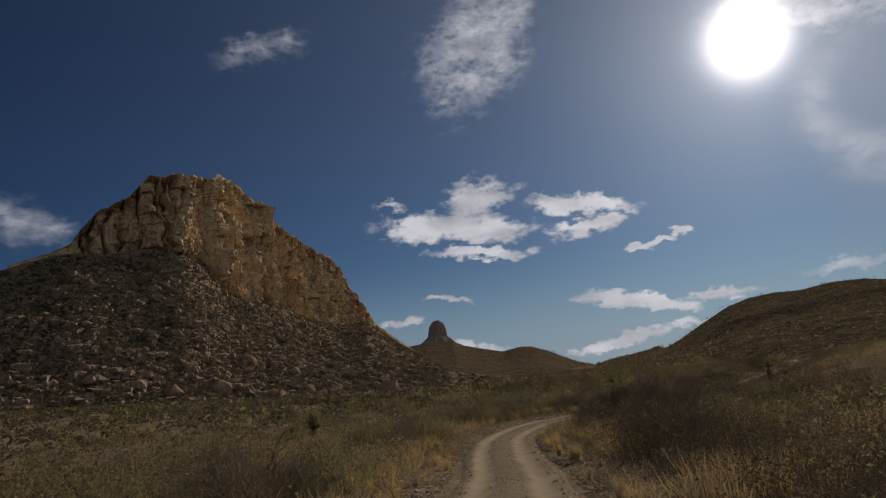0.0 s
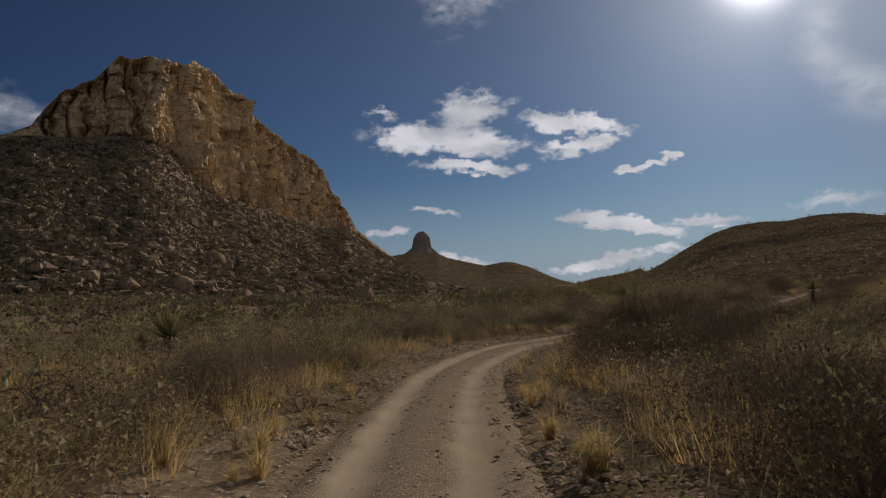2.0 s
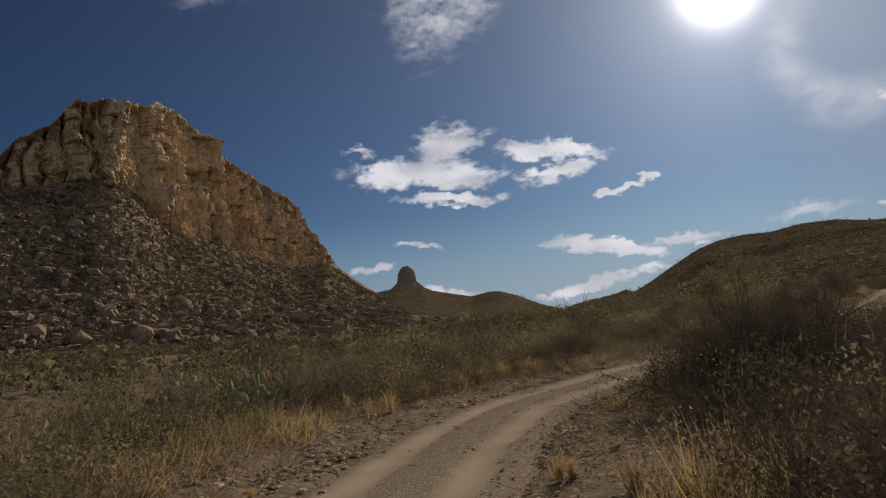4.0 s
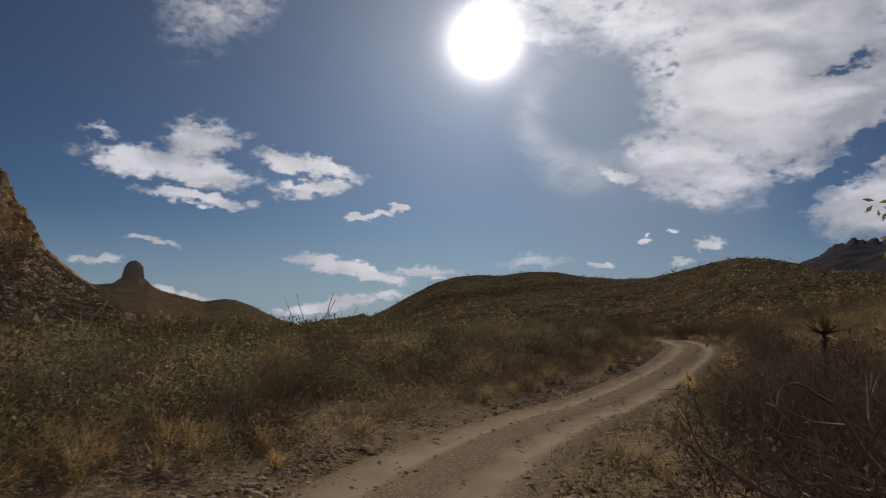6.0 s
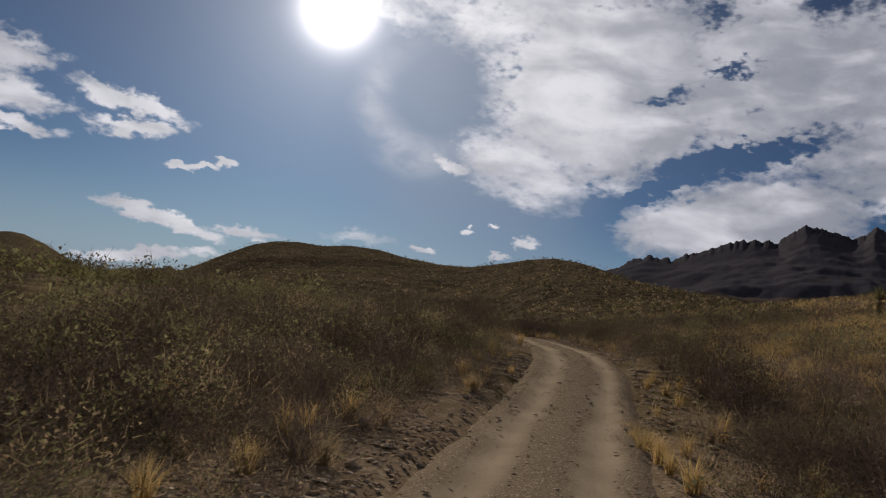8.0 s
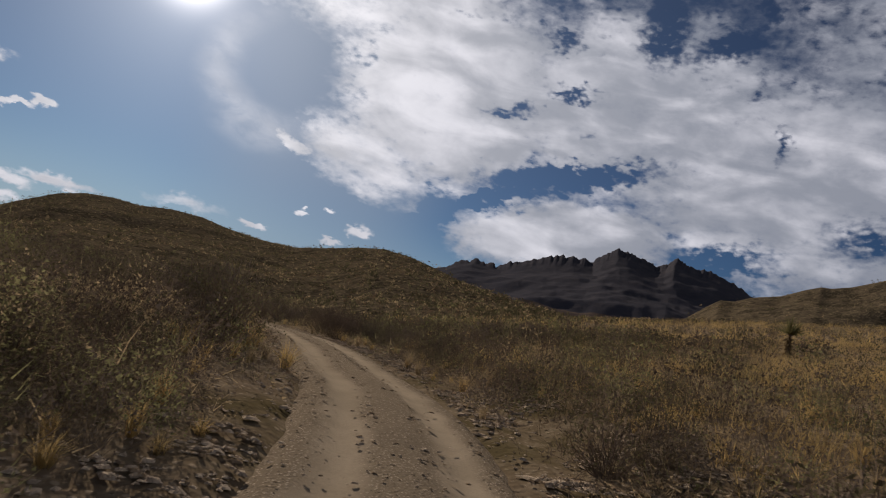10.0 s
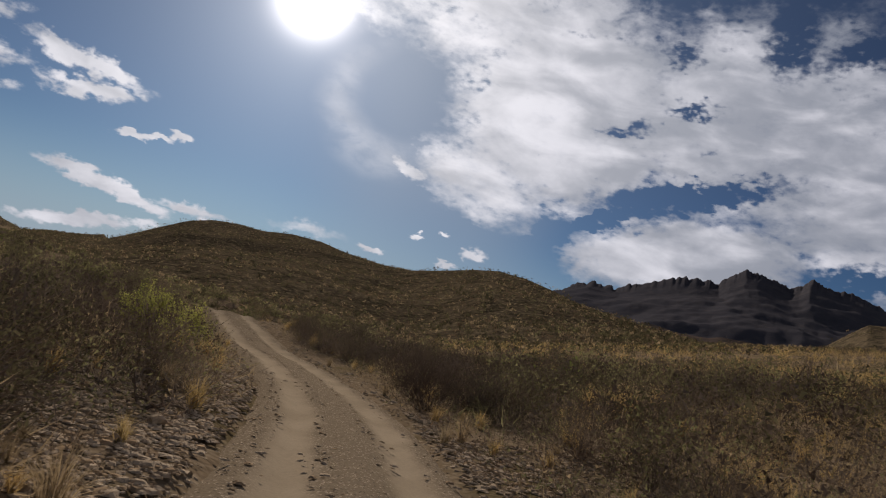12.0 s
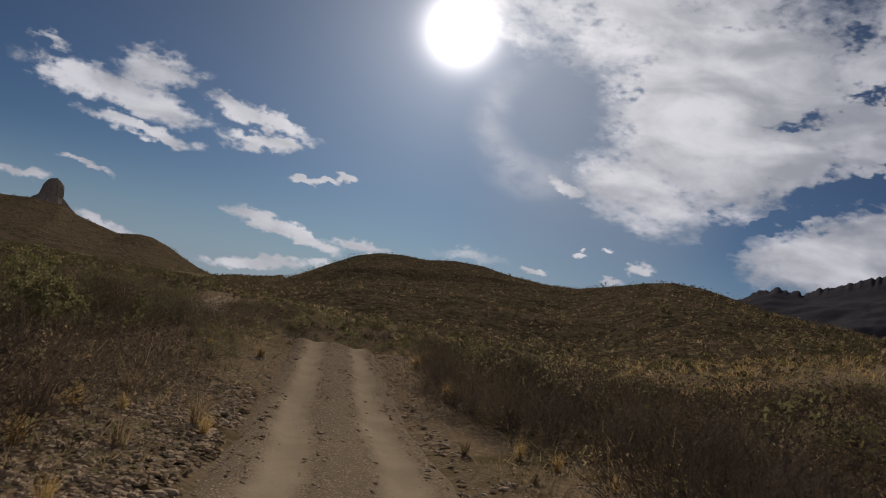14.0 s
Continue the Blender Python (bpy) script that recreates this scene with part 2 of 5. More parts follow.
def leafy(name, a, b_, through=0.45, rough=0.7, patch=0.25):
    """Thin leaves, blades or twigs: colour varies leaf by leaf and plant by plant, light passes through."""
    m, n, b = material(name, rough)
    col = n.mix(island(n), a, b_)
    wide = n.noise(place(n), patch, 3, 0.6)
    col = n.mix(n.range(wide, 0.3, 0.7, 0.0, 0.55), col, tuple(x * 0.55 for x in a))
    # each bush or tuft a little fresher, greyer or drier than the next
    own = n.noise(place(n), 0.62, 2, 0.5)
    col = n.mix(n.range(own, 0.50, 0.66, 0.0, 0.6), col, (b_[0] * 1.2, b_[1] * 1.2, b_[2] * 1.25))
    col = n.mix(n.range(own, 0.48, 0.34, 0.0, 0.6), col, (a[0] * 0.55, a[1] * 0.6, a[2] * 0.68))
    n.put(b.inputs["Base Color"], col)
    if through:
        tr = n.node("ShaderNodeBsdfTranslucent")
        n.put(tr.inputs[0], col)
        mx = n.node("ShaderNodeMixShader")
        mx.inputs[0].default_value = through
        n.l.new(b.outputs[0], mx.inputs[1])
        n.l.new(tr.outputs[0], mx.inputs[2])
        n.l.new(mx.outputs[0], n.n["Material Output"].inputs[0])
    return m


def rock(name, a, b_, dark, scale=1.0, relief=0.4, crack=0.25):
    m, n, b = material(name, 0.9)
    p = place(n)
    tall = n.mapping(p, scale=(1.0, 1.0, 0.35))
    broad = n.range(n.noise(p, 0.035 * scale, 6, 0.6), 0.38, 0.62)
    col = n.mix(broad, a, b_)
    streak = n.range(n.noise(tall, 0.28 * scale, 7, 0.65), 0.45, 0.68)
    col = n.mix(n.math("MULTIPLY", streak, 0.75), col, dark)
    fine = n.noise(p, 0.45 * scale, 8, 0.62)
    col = n.mix(n.range(fine, 0.35, 0.75, 0.0, 0.5), col, tuple(x * 1.25 for x in a))
    cell = n.voronoi(tall, crack * scale, "DISTANCE_TO_EDGE")
    cr = n.range(cell, 0.0, 0.10)
    col = n.mix(n.math("MULTIPLY", n.math("SUBTRACT", 1.0, cr), 0.45), col, dark)
    n.put(b.inputs["Base Color"], col)
    h = n.math("ADD", n.math("MULTIPLY", cr, 0.6), n.math("MULTIPLY", n.noise(p, 0.6 * scale, 5, 0.6), 1.2))
    bump(n, b, h, 0.9, relief)
    return m


M_SOIL = earth("dry_soil", (0.156, 0.115, 0.075), (0.195, 0.146, 0.097), (0.27, 0.212, 0.148), 0.12, 3.0, 9.0, (0.100, 0.078, 0.040), 0.06, 0.015)
M_HILL = earth("hillside", (0.078, 0.061, 0.042), (0.100, 0.077, 0.051), (0.18, 0.143, 0.088), 0.012, 0.22, 0.42, (0.040, 0.034, 0.022), 0.06, 0.5)
M_TALUS = earth("scree", (0.150, 0.116, 0.083), (0.185, 0.142, 0.098), (0.28, 0.22, 0.155), 0.03, 0.6, 0.55, (0.058, 0.052, 0.028), 0.06, 0.5)
M_CLIFF = rock("cliff_rock", (0.56, 0.42, 0.26), (0.56, 0.39, 0.205), (0.24, 0.178, 0.115), 1.0, 0.8, 0.16)
M_SPIRE = rock("spire_rock", (0.34, 0.27, 0.22), (0.30, 0.235, 0.19), (0.20, 0.16, 0.135), 0.5, 2.0, 0.1)
# dark bluish base stands for cloud shade and distance haze on the crags
M_MOUNT = earth("far_mountain", (0.060, 0.059, 0.070), (0.070, 0.068, 0.076), (0.082, 0.076, 0.080), 0.003, 0.03, 0, (0.054, 0.053, 0.062), 0.006, 1.2)
M_FOOT = earth("mountain_slope", (0.098, 0.076, 0.066), (0.120, 0.090, 0.074), (0.14, 0.105, 0.08), 0.004, 0.05, 0, (0.070, 0.058, 0.048), 0.01, 1.0)
M_BOULDER = rock("boulder_rock", (0.33, 0.240, 0.155), (0.25, 0.180, 0.115), (0.13, 0.10, 0.07), 2.5, 0.06, 0.4)
M_RUBBLE = rock("scree_rubble", (0.30, 0.232, 0.168), (0.24, 0.182, 0.130), (0.12, 0.096, 0.071), 2.5, 0.15, 0.4)
M_STONE = rock("pale_stone", (0.47, 0.375, 0.275), (0.36, 0.280, 0.195), (0.20, 0.155, 0.112), 8.0, 0.004, 1.5)


def track_material():
    """Packed pale wheel ruts, a stonier crown between them and stony edges; the cross position is the mesh's own u."""
    m, n, b = material("track_dirt", 0.95)
    p = place(n)
    uv = n.node("ShaderNodeUVMap")
    sep = n.node("ShaderNodeSeparateXYZ")
    n.put(sep.inputs[0], uv.outputs[0])
    wob = n.math("MULTIPLY", n.math("SUBTRACT", n.noise(p, 0.7, 4), 0.5), 0.5)
    off = n.math("ABSOLUTE", n.math("SUBTRACT", n.math("ABSOLUTE", n.math("ADD", sep.outputs[0], wob)), 0.74))
    rut = n.range(off, 0.44, 0.12)
    grain = n.noise(p, 22.0, 6, 0.75)
    dust = n.mix(n.range(n.noise(p, 0.9, 6), 0.35, 0.65), (0.30, 0.243, 0.172), (0.36, 0.292, 0.210))
    cell = n.node("ShaderNodeTexVoronoi")
    n.put(cell.inputs["Vector"], p)
    cell.inputs["Scale"].default_value = 26.0
    pick = n.node("ShaderNodeSeparateColor")
    n.put(pick.inputs[0], cell.outputs["Color"])
    tone = n.mix(pick.outputs[0], (0.085, 0.066, 0.048), (0.46, 0.375, 0.28))
    rough = n.mix(n.range(cell.outputs["Distance"], 0.5, 0.25), (0.20, 0.158, 0.110), tone)
    col = n.mix(rut, rough, dust)
    col = n.mix(n.range(grain, 0.4, 0.75, 0.0, 0.4), col, (0.20, 0.155, 0.11))
    n.put(b.inputs["Base Color"], col)
    h = n.math("ADD", n.math("MULTIPLY", n.math("SUBTRACT", 0.6, cell.outputs["Distance"]), n.math("SUBTRACT", 1.1, rut)), n.math("MULTIPLY", grain, 0.5))
    bump(n, b, h, 0.7, 0.010)
    return m


M_ROAD = track_material()
M_GOLD = leafy("dry_grass", (0.50, 0.355, 0.150), (0.36, 0.250, 0.105), 0.55)
M_STRAW = leafy("straw_grass", (0.36, 0.272, 0.158), (0.24, 0.180, 0.108), 0.5)
M_RUST = leafy("rusty_dead_scrub", (0.20, 0.138, 0.086), (0.15, 0.106, 0.067), 0.3)
M_OLIVE = leafy("olive_leaves", (0.150, 0.142, 0.070), (0.205, 0.188, 0.092), 0.5)
M_GREY = leafy("grey_brown_twigs", (0.190, 0.146, 0.110), (0.135, 0.104, 0.080), 0.2)
M_DARK = leafy("dark_scrub", (0.095, 0.084, 0.048), (0.135, 0.116, 0.064), 0.3)
M_GREEN = leafy("fresh_green_leaves", (0.145, 0.160, 0.055), (0.20, 0.205, 0.075), 0.45)
M_PALO = leafy("palo_verde_leaves", (0.27, 0.28, 0.075), (0.34, 0.335, 0.095), 0.55)
M_BROWN = leafy("dark_brown_twigs", (0.125, 0.092, 0.070), (0.090, 0.068, 0.053), 0.15)
M_WOOD = leafy("dry_wood", (0.19, 0.145, 0.11), (0.25, 0.19, 0.145), 0.0)
M_YUCCA = leafy("yucca_leaves", (0.17, 0.165, 0.075), (0.24, 0.21, 0.10), 0.25, 0.5)
M_PEAR = leafy("cactus_pads", (0.25, 0.28, 0.14), (0.33, 0.34, 0.19), 0.0, 0.5)
# ---- land: road line, heights, ground sheet, road, butte, spire, hills, mountains ----


def mesh_of(name, verts, faces, mat, smooth=False):
    """A mesh from arrays; faces all triangles or all quads."""
    verts, faces = np.asarray(verts, np.float32), np.asarray(faces, np.int32)
    me = bpy.data.meshes.new(name)
    k, nf = faces.shape[1], len(faces)
    me.vertices.add(len(verts))
    me.vertices.foreach_set("co", verts.ravel())
    me.loops.add(nf * k)
    me.loops.foreach_set("vertex_index", faces.ravel())
    me.polygons.add(nf)
    me.polygons.foreach_set("loop_start", np.arange(0, nf * k, k, dtype=np.int32))
    me.polygons.foreach_set("use_smooth", np.full(nf, smooth, dtype=bool))
    me.update(calc_edges=True)
    me.materials.append(mat)
    return me


def grid_faces(rows, cols):
    i = np.arange(rows * cols).reshape(rows, cols)
    return np.stack([i[:-1, :-1], i[:-1, 1:], i[1:, 1:], i[1:, :-1]], -1).reshape(-1, 4)


def hash3(ix, iy, iz):
    h = (ix * 374761393 + iy * 668265263 + iz * 2147483647 + 1013904223) & 0xFFFFFFFF
    h = ((h ^ (h >> 13)) * 1274126177) & 0xFFFFFFFF
    return ((h ^ (h >> 16)) & 0xFFFF) / 65535.0


def vnoise(x, y, z=0.0):
    """Smooth value noise on arrays, 0 to 1."""
    x, y, z = np.broadcast_arrays(np.asarray(x, float), np.asarray(y, float), np.asarray(z, float))
    fx, fy, fz = np.floor(x), np.floor(y), np.floor(z)
    ix, iy, iz = fx.astype(np.int64), fy.astype(np.int64), fz.astype(np.int64)
    u, v, w = x - fx, y - fy, z - fz
    u, v, w = (t * t * (3 - 2 * t) for t in (u, v, w))
    out = 0
    for a, wa in ((0, 1 - u), (1, u)):
        for b, wb in ((0, 1 - v), (1, v)):
            for c, wc in ((0, 1 - w), (1, w)):
                out = out + wa * wb * wc * hash3(ix + a, iy + b, iz + c)
    return out


def fbm(x, y, z=0.0, octaves=5, gain=0.5):
    total, amp, norm = 0, 1.0, 0.0
    for k in range(octaves):
        total = total + amp * vnoise(x * 2 ** k + 17 * k, y * 2 ** k - 9 * k, z * 2 ** k + 5 * k)
        norm += amp
        amp *= gain
    return total / norm


def ramp(x, a, b):
    t = np.clip((x - a) / (b - a), 0, 1)
    return t * t * (3 - 2 * t)


def curve_through(points, step):
    """Catmull-Rom line through points, sampled about every step metres."""
    p = np.array(points, float)
    p = np.vstack([2 * p[0] - p[1], p, 2 * p[-1] - p[-2]])
    out = []
    for a, b, c, d in zip(p[:-3], p[1:-2], p[2:-1], p[3:]):
        k = max(2, int(np.linalg.norm(c[:2] - b[:2]) / step))
        t = np.linspace(0, 1, k, endpoint=False)[:, None]
        out.append(0.5 * (2 * b + (c - a) * t + (2 * a - 5 * b + 4 * c - d) * t ** 2 + (3 * b - a - 3 * c + d) * t ** 3))
    return np.vstack(out)


# centre of the track: x, y, height of its surface
TRACK = curve_through([
    (-9.0, -45, -1.2), (-3.2, -18, -1.55), (-0.6, 0, -1.92), (0.4, 11, -2.35), (1.0, 20, -2.78), (1.25, 30, -3.1),
    (2.0, 38, -3.32), (4.1, 46.0, -3.45), (6.9, 50.7, -3.52), (10.1, 55.2, -3.58), (13.6, 59.2, -3.66), (17.4, 62.7, -3.68),
    (21.4, 66.3, -3.5), (25.5, 70.0, -3.2), (29.6, 73.8, -2.75), (32.75, 77.5, -2.5), (35.5, 81.5, -2.42), (38.25, 85.7, -2.36),
    (41.8, 91.85, -2.42), (44.85, 99.3, -2.6), (46.8, 105.3, -2.72), (50.1, 115.2, -2.46), (51.2, 119.0, -2.55), (53.4, 128, -5.0), (55.5, 147, -7.2),
    (57, 175, -7.6), (59, 197, -5.6), (66, 220, -4.2)], 0.5)
TRACK_T = np.gradient(TRACK[:, :2], axis=0)
TRACK_T /= np.linalg.norm(TRACK_T, axis=1, keepdims=True)


def to_track(x, y):
    """Distance from the track's centre (positive to its right) and the nearest sample."""
    x, y = np.ravel(np.asarray(x, float)), np.ravel(np.asarray(y, float))
    near = np.empty(len(x), int)
    for i in range(0, len(x), 20000):
        s = slice(i, i + 20000)
        d2 = (x[s, None] - TRACK[None, ::2, 0]) ** 2 + (y[s, None] - TRACK[None, ::2, 1]) ** 2
        near[s] = np.argmin(d2, 1) * 2
    dx, dy = x - TRACK[near, 0], y - TRACK[near, 1]
    right = dx * TRACK_T[near, 1] - dy * TRACK_T[near, 0]
    return np.sign(right) * np.hypot(dx, dy), near


def height(x, y, rough=True):
    """Height of the ground."""
    shape = np.shape(x)
    x, y = np.ravel(np.asarray(x, float)), np.ravel(np.asarray(y, float))
    d, near = to_track(x, y)
    a = np.abs(d)
    far = -3.3 - 0.012 * np.clip(y - 110, 0, 500) + 0.035 * np.clip(-x - 18, 0, 160)
    w = np.exp(-(a / 45.0) ** 2)
    z = far * (1 - w) + TRACK[near, 2] * w
    up = (x - 17) * 0.788 - (y - 63) * 0.616          # the grassy slope that climbs away on the right
    along = (x - 17) * 0.616 + (y - 63) * 0.788
    z = z + ramp(along, -20, 8) * 0.222 * np.clip(np.minimum(up - 6.0, 130), 0, 130)
    z = z + ramp(a, 2.0, 4.0) * 0.10
    if rough:
        z = z + ramp(a, 1.6, 6) * ((fbm(x * 0.12, y * 0.12, 0, 4) - 0.5) * 0.9 + (fbm(x * 0.9, y * 0.9, 3, 3) - 0.5) * 0.22)
    z = z - 0.17 * ramp(-a, -1.8, -1.3)
    return z.reshape(shape)


def make_ground():
    u = np.linspace(-1, 1, 340)
    sx, sy = 27 + 14.0 * np.sinh(6.5 * u), 74 + 14.0 * np.sinh(6.5 * u)
    x, y = np.meshgrid(sx, sy)
    z = height(x, y)
    z = z - 60 * ramp(np.hypot(x - 20, y - 62), 1500, 4400)
    ob = new("ground", mesh_of("ground", np.stack([x, y, z], -1).reshape(-1, 3), grid_faces(340, 340), M_SOIL, True))
    tagged(ob, "dry stony desert soil with sparse low growth", "ground", kind="structure")


def make_road():
    across = np.array([-1.55, -1.4, -1.25, -1.05, -0.9, -0.75, -0.6, -0.4, -0.2, 0, 0.2, 0.4, 0.6, 0.75, 0.9, 1.05, 1.25, 1.4, 1.55])
    p, t = TRACK, TRACK_T
    wob = (fbm(np.arange(len(p)) * 0.06, 0, 0, 3) - 0.5)[:, None] * 0.5
    off = across[None, :] + wob * np.abs(across[None, :]) * 0.35
    x = p[:, :1] + off * t[:, 1:]
    y = p[:, 1:2] - off * t[:, :1]
    rut = -0.07 * np.exp(-((np.abs(across) - 0.74) / 0.22) ** 2) + 0.03 * np.exp(-(across / 0.3) ** 2) - 0.14 * ramp(np.abs(across), 1.2, 1.55)
    z = p[:, 2:3] + rut[None, :] + (fbm(x * 2.2, y * 2.2, 1, 4) - 0.5) * 0.06
    faces = grid_faces(len(p), len(across))
    me = mesh_of("road", np.stack([x, y, z], -1).reshape(-1, 3), faces, M_ROAD, True)
    uv = np.stack([np.broadcast_to(across, x.shape), np.broadcast_to(np.arange(len(p))[:, None] * 0.5, x.shape)], -1).reshape(-1, 2)
    me.uv_layers.new(name="track").data.foreach_set("uv", uv[faces.ravel()].astype(np.float32).ravel())
    ob = new("road", me)
    tagged(ob, "narrow dirt track with two pale wheel ruts", "road", kind="structure")


EYE = np.array([1.7, 18.6, -0.84])     # the spot on the track from which the skyline was laid out


def fan(az, r, el=None, z=None):
    a = np.radians(az)
    zz = EYE[2] + r * np.tan(np.radians(el)) if z is None else z
    return np.stack([EYE[0] + r * np.sin(a), EYE[1] + r * np.cos(a), zz + 0 * r], -1)


def thing(name, label, category, group="", at=(0, 0, 0)):
    ob = new(name)
    ob.empty_display_size = 0.2
    ob.location = at
    return tagged(ob, label, category, group)


def part(name, mesh, parent, label=""):
    ob = new(name, mesh)
    ob.parent = parent
    return tagged(ob, label) if label else ob


# outline of the butte by azimuth: crest, foot of the cliff, foot of the scree (elevations), and their distances
B_AZ = (-60, -48, -40, -34, -31, -29.5, -28.8, -27.7, -25.5, -24.6, -23.9, -21.7, -19.9, -18.5, -17, -15.4, -13.4, -11.8, -10, -9.0, -8.5, -7.5, -6.7, -4.3, -3.2, -1.4, 2)
B_TOP = (1.0, 5.0, 8.2, 10.0, 11.0, 11.7, 12.9, 14.1, 15.3, 16.2, 16.8, 17.0, 16.7, 16.8, 16.0, 14.3, 12.4, 11.2, 9.9, 8.7, 7.3, 6.0, 4.4, 2.5, 1.7, 0.5, -0.4)
B_CLF = (0.9, 4.9, 8.0, 9.8, 10.8, 11.0, 11.0, 11.0, 11.1, 11.3, 11.4, 11.5, 10.2, 8.0, 7.3, 6.9, 6.1, 5.4, 4.8, 4.7, 4.7, 4.8, 4.0, 2.3, 1.5, 0.3, -0.5)
B_RC = (330, 335, 340, 345, 350, 350, 350, 350, 350, 350, 350, 352, 362, 384, 412, 440, 475, 505, 545, 568, 578, 588, 590, 560, 520, 430, 330)
B_FOOT = (160, 165, 170, 172, 174, 175, 176, 178, 182, 184, 186, 190, 195, 198, 202, 206, 210, 214, 218, 220, 221, 223, 225, 230, 233, 238, 245)


def scree_top(az):
    """Distance of the upper edge of the scree, its corner rounded off."""
    return sum(w * np.interp(az + q, B_AZ, B_RC) for q, w in ((-5, 0.12), (-3, 0.18), (-1.2, 0.2), (1.2, 0.2), (3, 0.18), (5, 0.12)))


def scree_rough(x, y):
    """Gullies, humps and block-sized lumps of the scree."""
    return (fbm(x * 0.028, y * 0.028, 2, 4) - 0.5) * 9 + np.abs(fbm(x * 0.16, y * 0.16, 7, 4) - 0.5) * 6 + (fbm(x * 0.5, y * 0.5, 9, 2) - 0.5) * 1.3


def make_butte():
    butte = thing("butte", "tall sandstone butte with sunlit tan cliff above a boulder-strewn scree slope", "butte")
    # scree and back: rows run from the foot up to the cliff, over the top and down behind
    az = np.linspace(-60, 2, 420)
    clf, foot = (np.interp(az, B_AZ, v) for v in (B_CLF, B_FOOT))
    rc = scree_top(az)
    zf = height(EYE[0] + foot * np.sin(np.radians(az)), EYE[1] + foot * np.cos(np.radians(az))) - 1.5
    zc = EYE[2] + rc * np.tan(np.radians(clf))
    rows = []
    for t in np.linspace(0, 1, 110):
        r = foot + (rc - foot) * t
        k = t ** 1.18
        z = zf + (zc - zf) * k
        x, y = EYE[0] + r * np.sin(np.radians(az)), EYE[1] + r * np.cos(np.radians(az))
        edge = math.sin(math.pi * min(1, t * 1.02)) ** 0.5 if t < 1 else 0
        z = z + edge * scree_rough(x, y)
        rows.append(np.stack([x, y, z], -1))
    part("scree_slope", mesh_of("scree_slope", np.array(rows).reshape(-1, 3), grid_faces(len(rows), len(az)), M_TALUS, True), butte, "grey-brown scree strewn with boulders and scrub")
    # cliff: steep jointed face, flat-ish top, back slope; columns at even steps along its foot
    a0 = np.linspace(-33.5, -3.4, 1500)
    foot_line = fan(a0, np.interp(a0, B_AZ, B_RC), z=0.0)
    run = np.concatenate([[0], np.cumsum(np.linalg.norm(np.diff(foot_line, axis=0), axis=1))])
    arc = np.linspace(0, run[-1], 660)
    az = np.interp(arc, run, a0)
    top, clf, rc = (np.interp(az, B_AZ, v) for v in (B_TOP, B_CLF, B_RC))
    soft = np.interp(az, B_AZ, [np.interp(a, B_AZ, B_RC) for a in B_AZ])
    base = fan(az, soft, z=0.0)
    tang = np.gradient(base[:, :2], axis=0)
    for _ in range(60):
        tang[1:-1] = (tang[:-2] + 2 * tang[1:-1] + tang[2:]) / 4
    tang /= np.linalg.norm(tang, axis=1, keepdims=True)
    face = np.stack([tang[:, 1], -tang[:, 0], 0 * arc], -1)
    top = top + (fbm(arc * 0.16, 0.5, 0, 4) - 0.5) * 0.7 * ramp(top - clf, 0.3, 2.0)
    rt = rc + 6 + 3.0 * (top - clf)
    zc, zt = EYE[2] + rc * np.tan(np.radians(clf)), EYE[2] + rt * np.tan(np.radians(top))
    full = np.clip((zt - zc) / 12, 0.05, 1)
    pick = np.random.default_rng(31)
    joints = np.cumsum(np.concatenate([[-20], pick.choice([3.5, 5, 7, 9, 13], 120) * pick.uniform(0.8, 1.2, 120)]))
    jog, storey, shift = pick.uniform(-3.4, 3.4, 121), pick.uniform(6, 24, 121), pick.uniform(0, 20, 121)
    rows = []
    for t in np.linspace(-0.12, 1, 124):
        z = zc + (zt - zc) * t
        lean = ramp(t, 0, 1) * 0.45 + 0.55 * max(t, 0) ** 2.2
        wav = arc + (fbm(arc * 0.05, z * 0.05, 4, 3) - 0.5) * 14 + (fbm(arc * 0.3, z * 0.3, 14, 2) - 0.5) * 1.6
        k = np.clip(np.searchsorted(joints, wav) - 1, 0, len(joints) - 2)
        gap = np.minimum(wav - joints[k], joints[k + 1] - wav)
        tier = (z + shift[k] + (fbm(arc * 0.12, 0.3, 6, 2) - 0.5) * 5) / storey[k]
        step = np.floor(tier)
        ledge = np.minimum(tier - step, 1 - tier + step) * storey[k]
        jut = hash3(k.astype(np.int64), step.astype(np.int64), np.full(len(k), 3, np.int64)) - 0.5
        lean_in = hash3(k.astype(np.int64), step.astype(np.int64), np.full(len(k), 5, np.int64)) - 0.5
        out = (fbm(arc * 0.035, z * 0.012, 4, 3) - 0.5) * 26 + jog[k] + jut * 5.5 + lean_in * (wav - joints[k]) * 0.5
        deep = fbm(arc * 0.03, z * 0.05, 17, 2)
        out = out - 12.0 * deep ** 2 * ramp(-gap, -1.7, 0) - 0.7 * ramp(-ledge, -0.7, 0) + (np.floor(fbm(arc * 0.11, z * 0.07, 12, 3) * 9) / 9 - 0.5) * 8 + (np.floor(fbm(arc * 0.22, z * 0.2, 22, 2) * 8) / 8 - 0.5) * 4 + (fbm(arc * 0.4, z * 0.4, 3, 4) - 0.5) * 3.0
        fade = 1 - 0.75 * ramp(t, 0.93, 1.0)
        rows.append(fan(az, rc + (rt - rc) * lean, z=z) + face * (full * fade * out)[:, None])
    for t in np.linspace(0.1, 1, 14):
        r = rt + 130 * t
        z = zt * (1 - t ** 1.6 * 0.9) + (fbm(arc * 0.1, t * 9, 2, 3) - 0.8) * 4
        rows.append(fan(az, r, z=z))
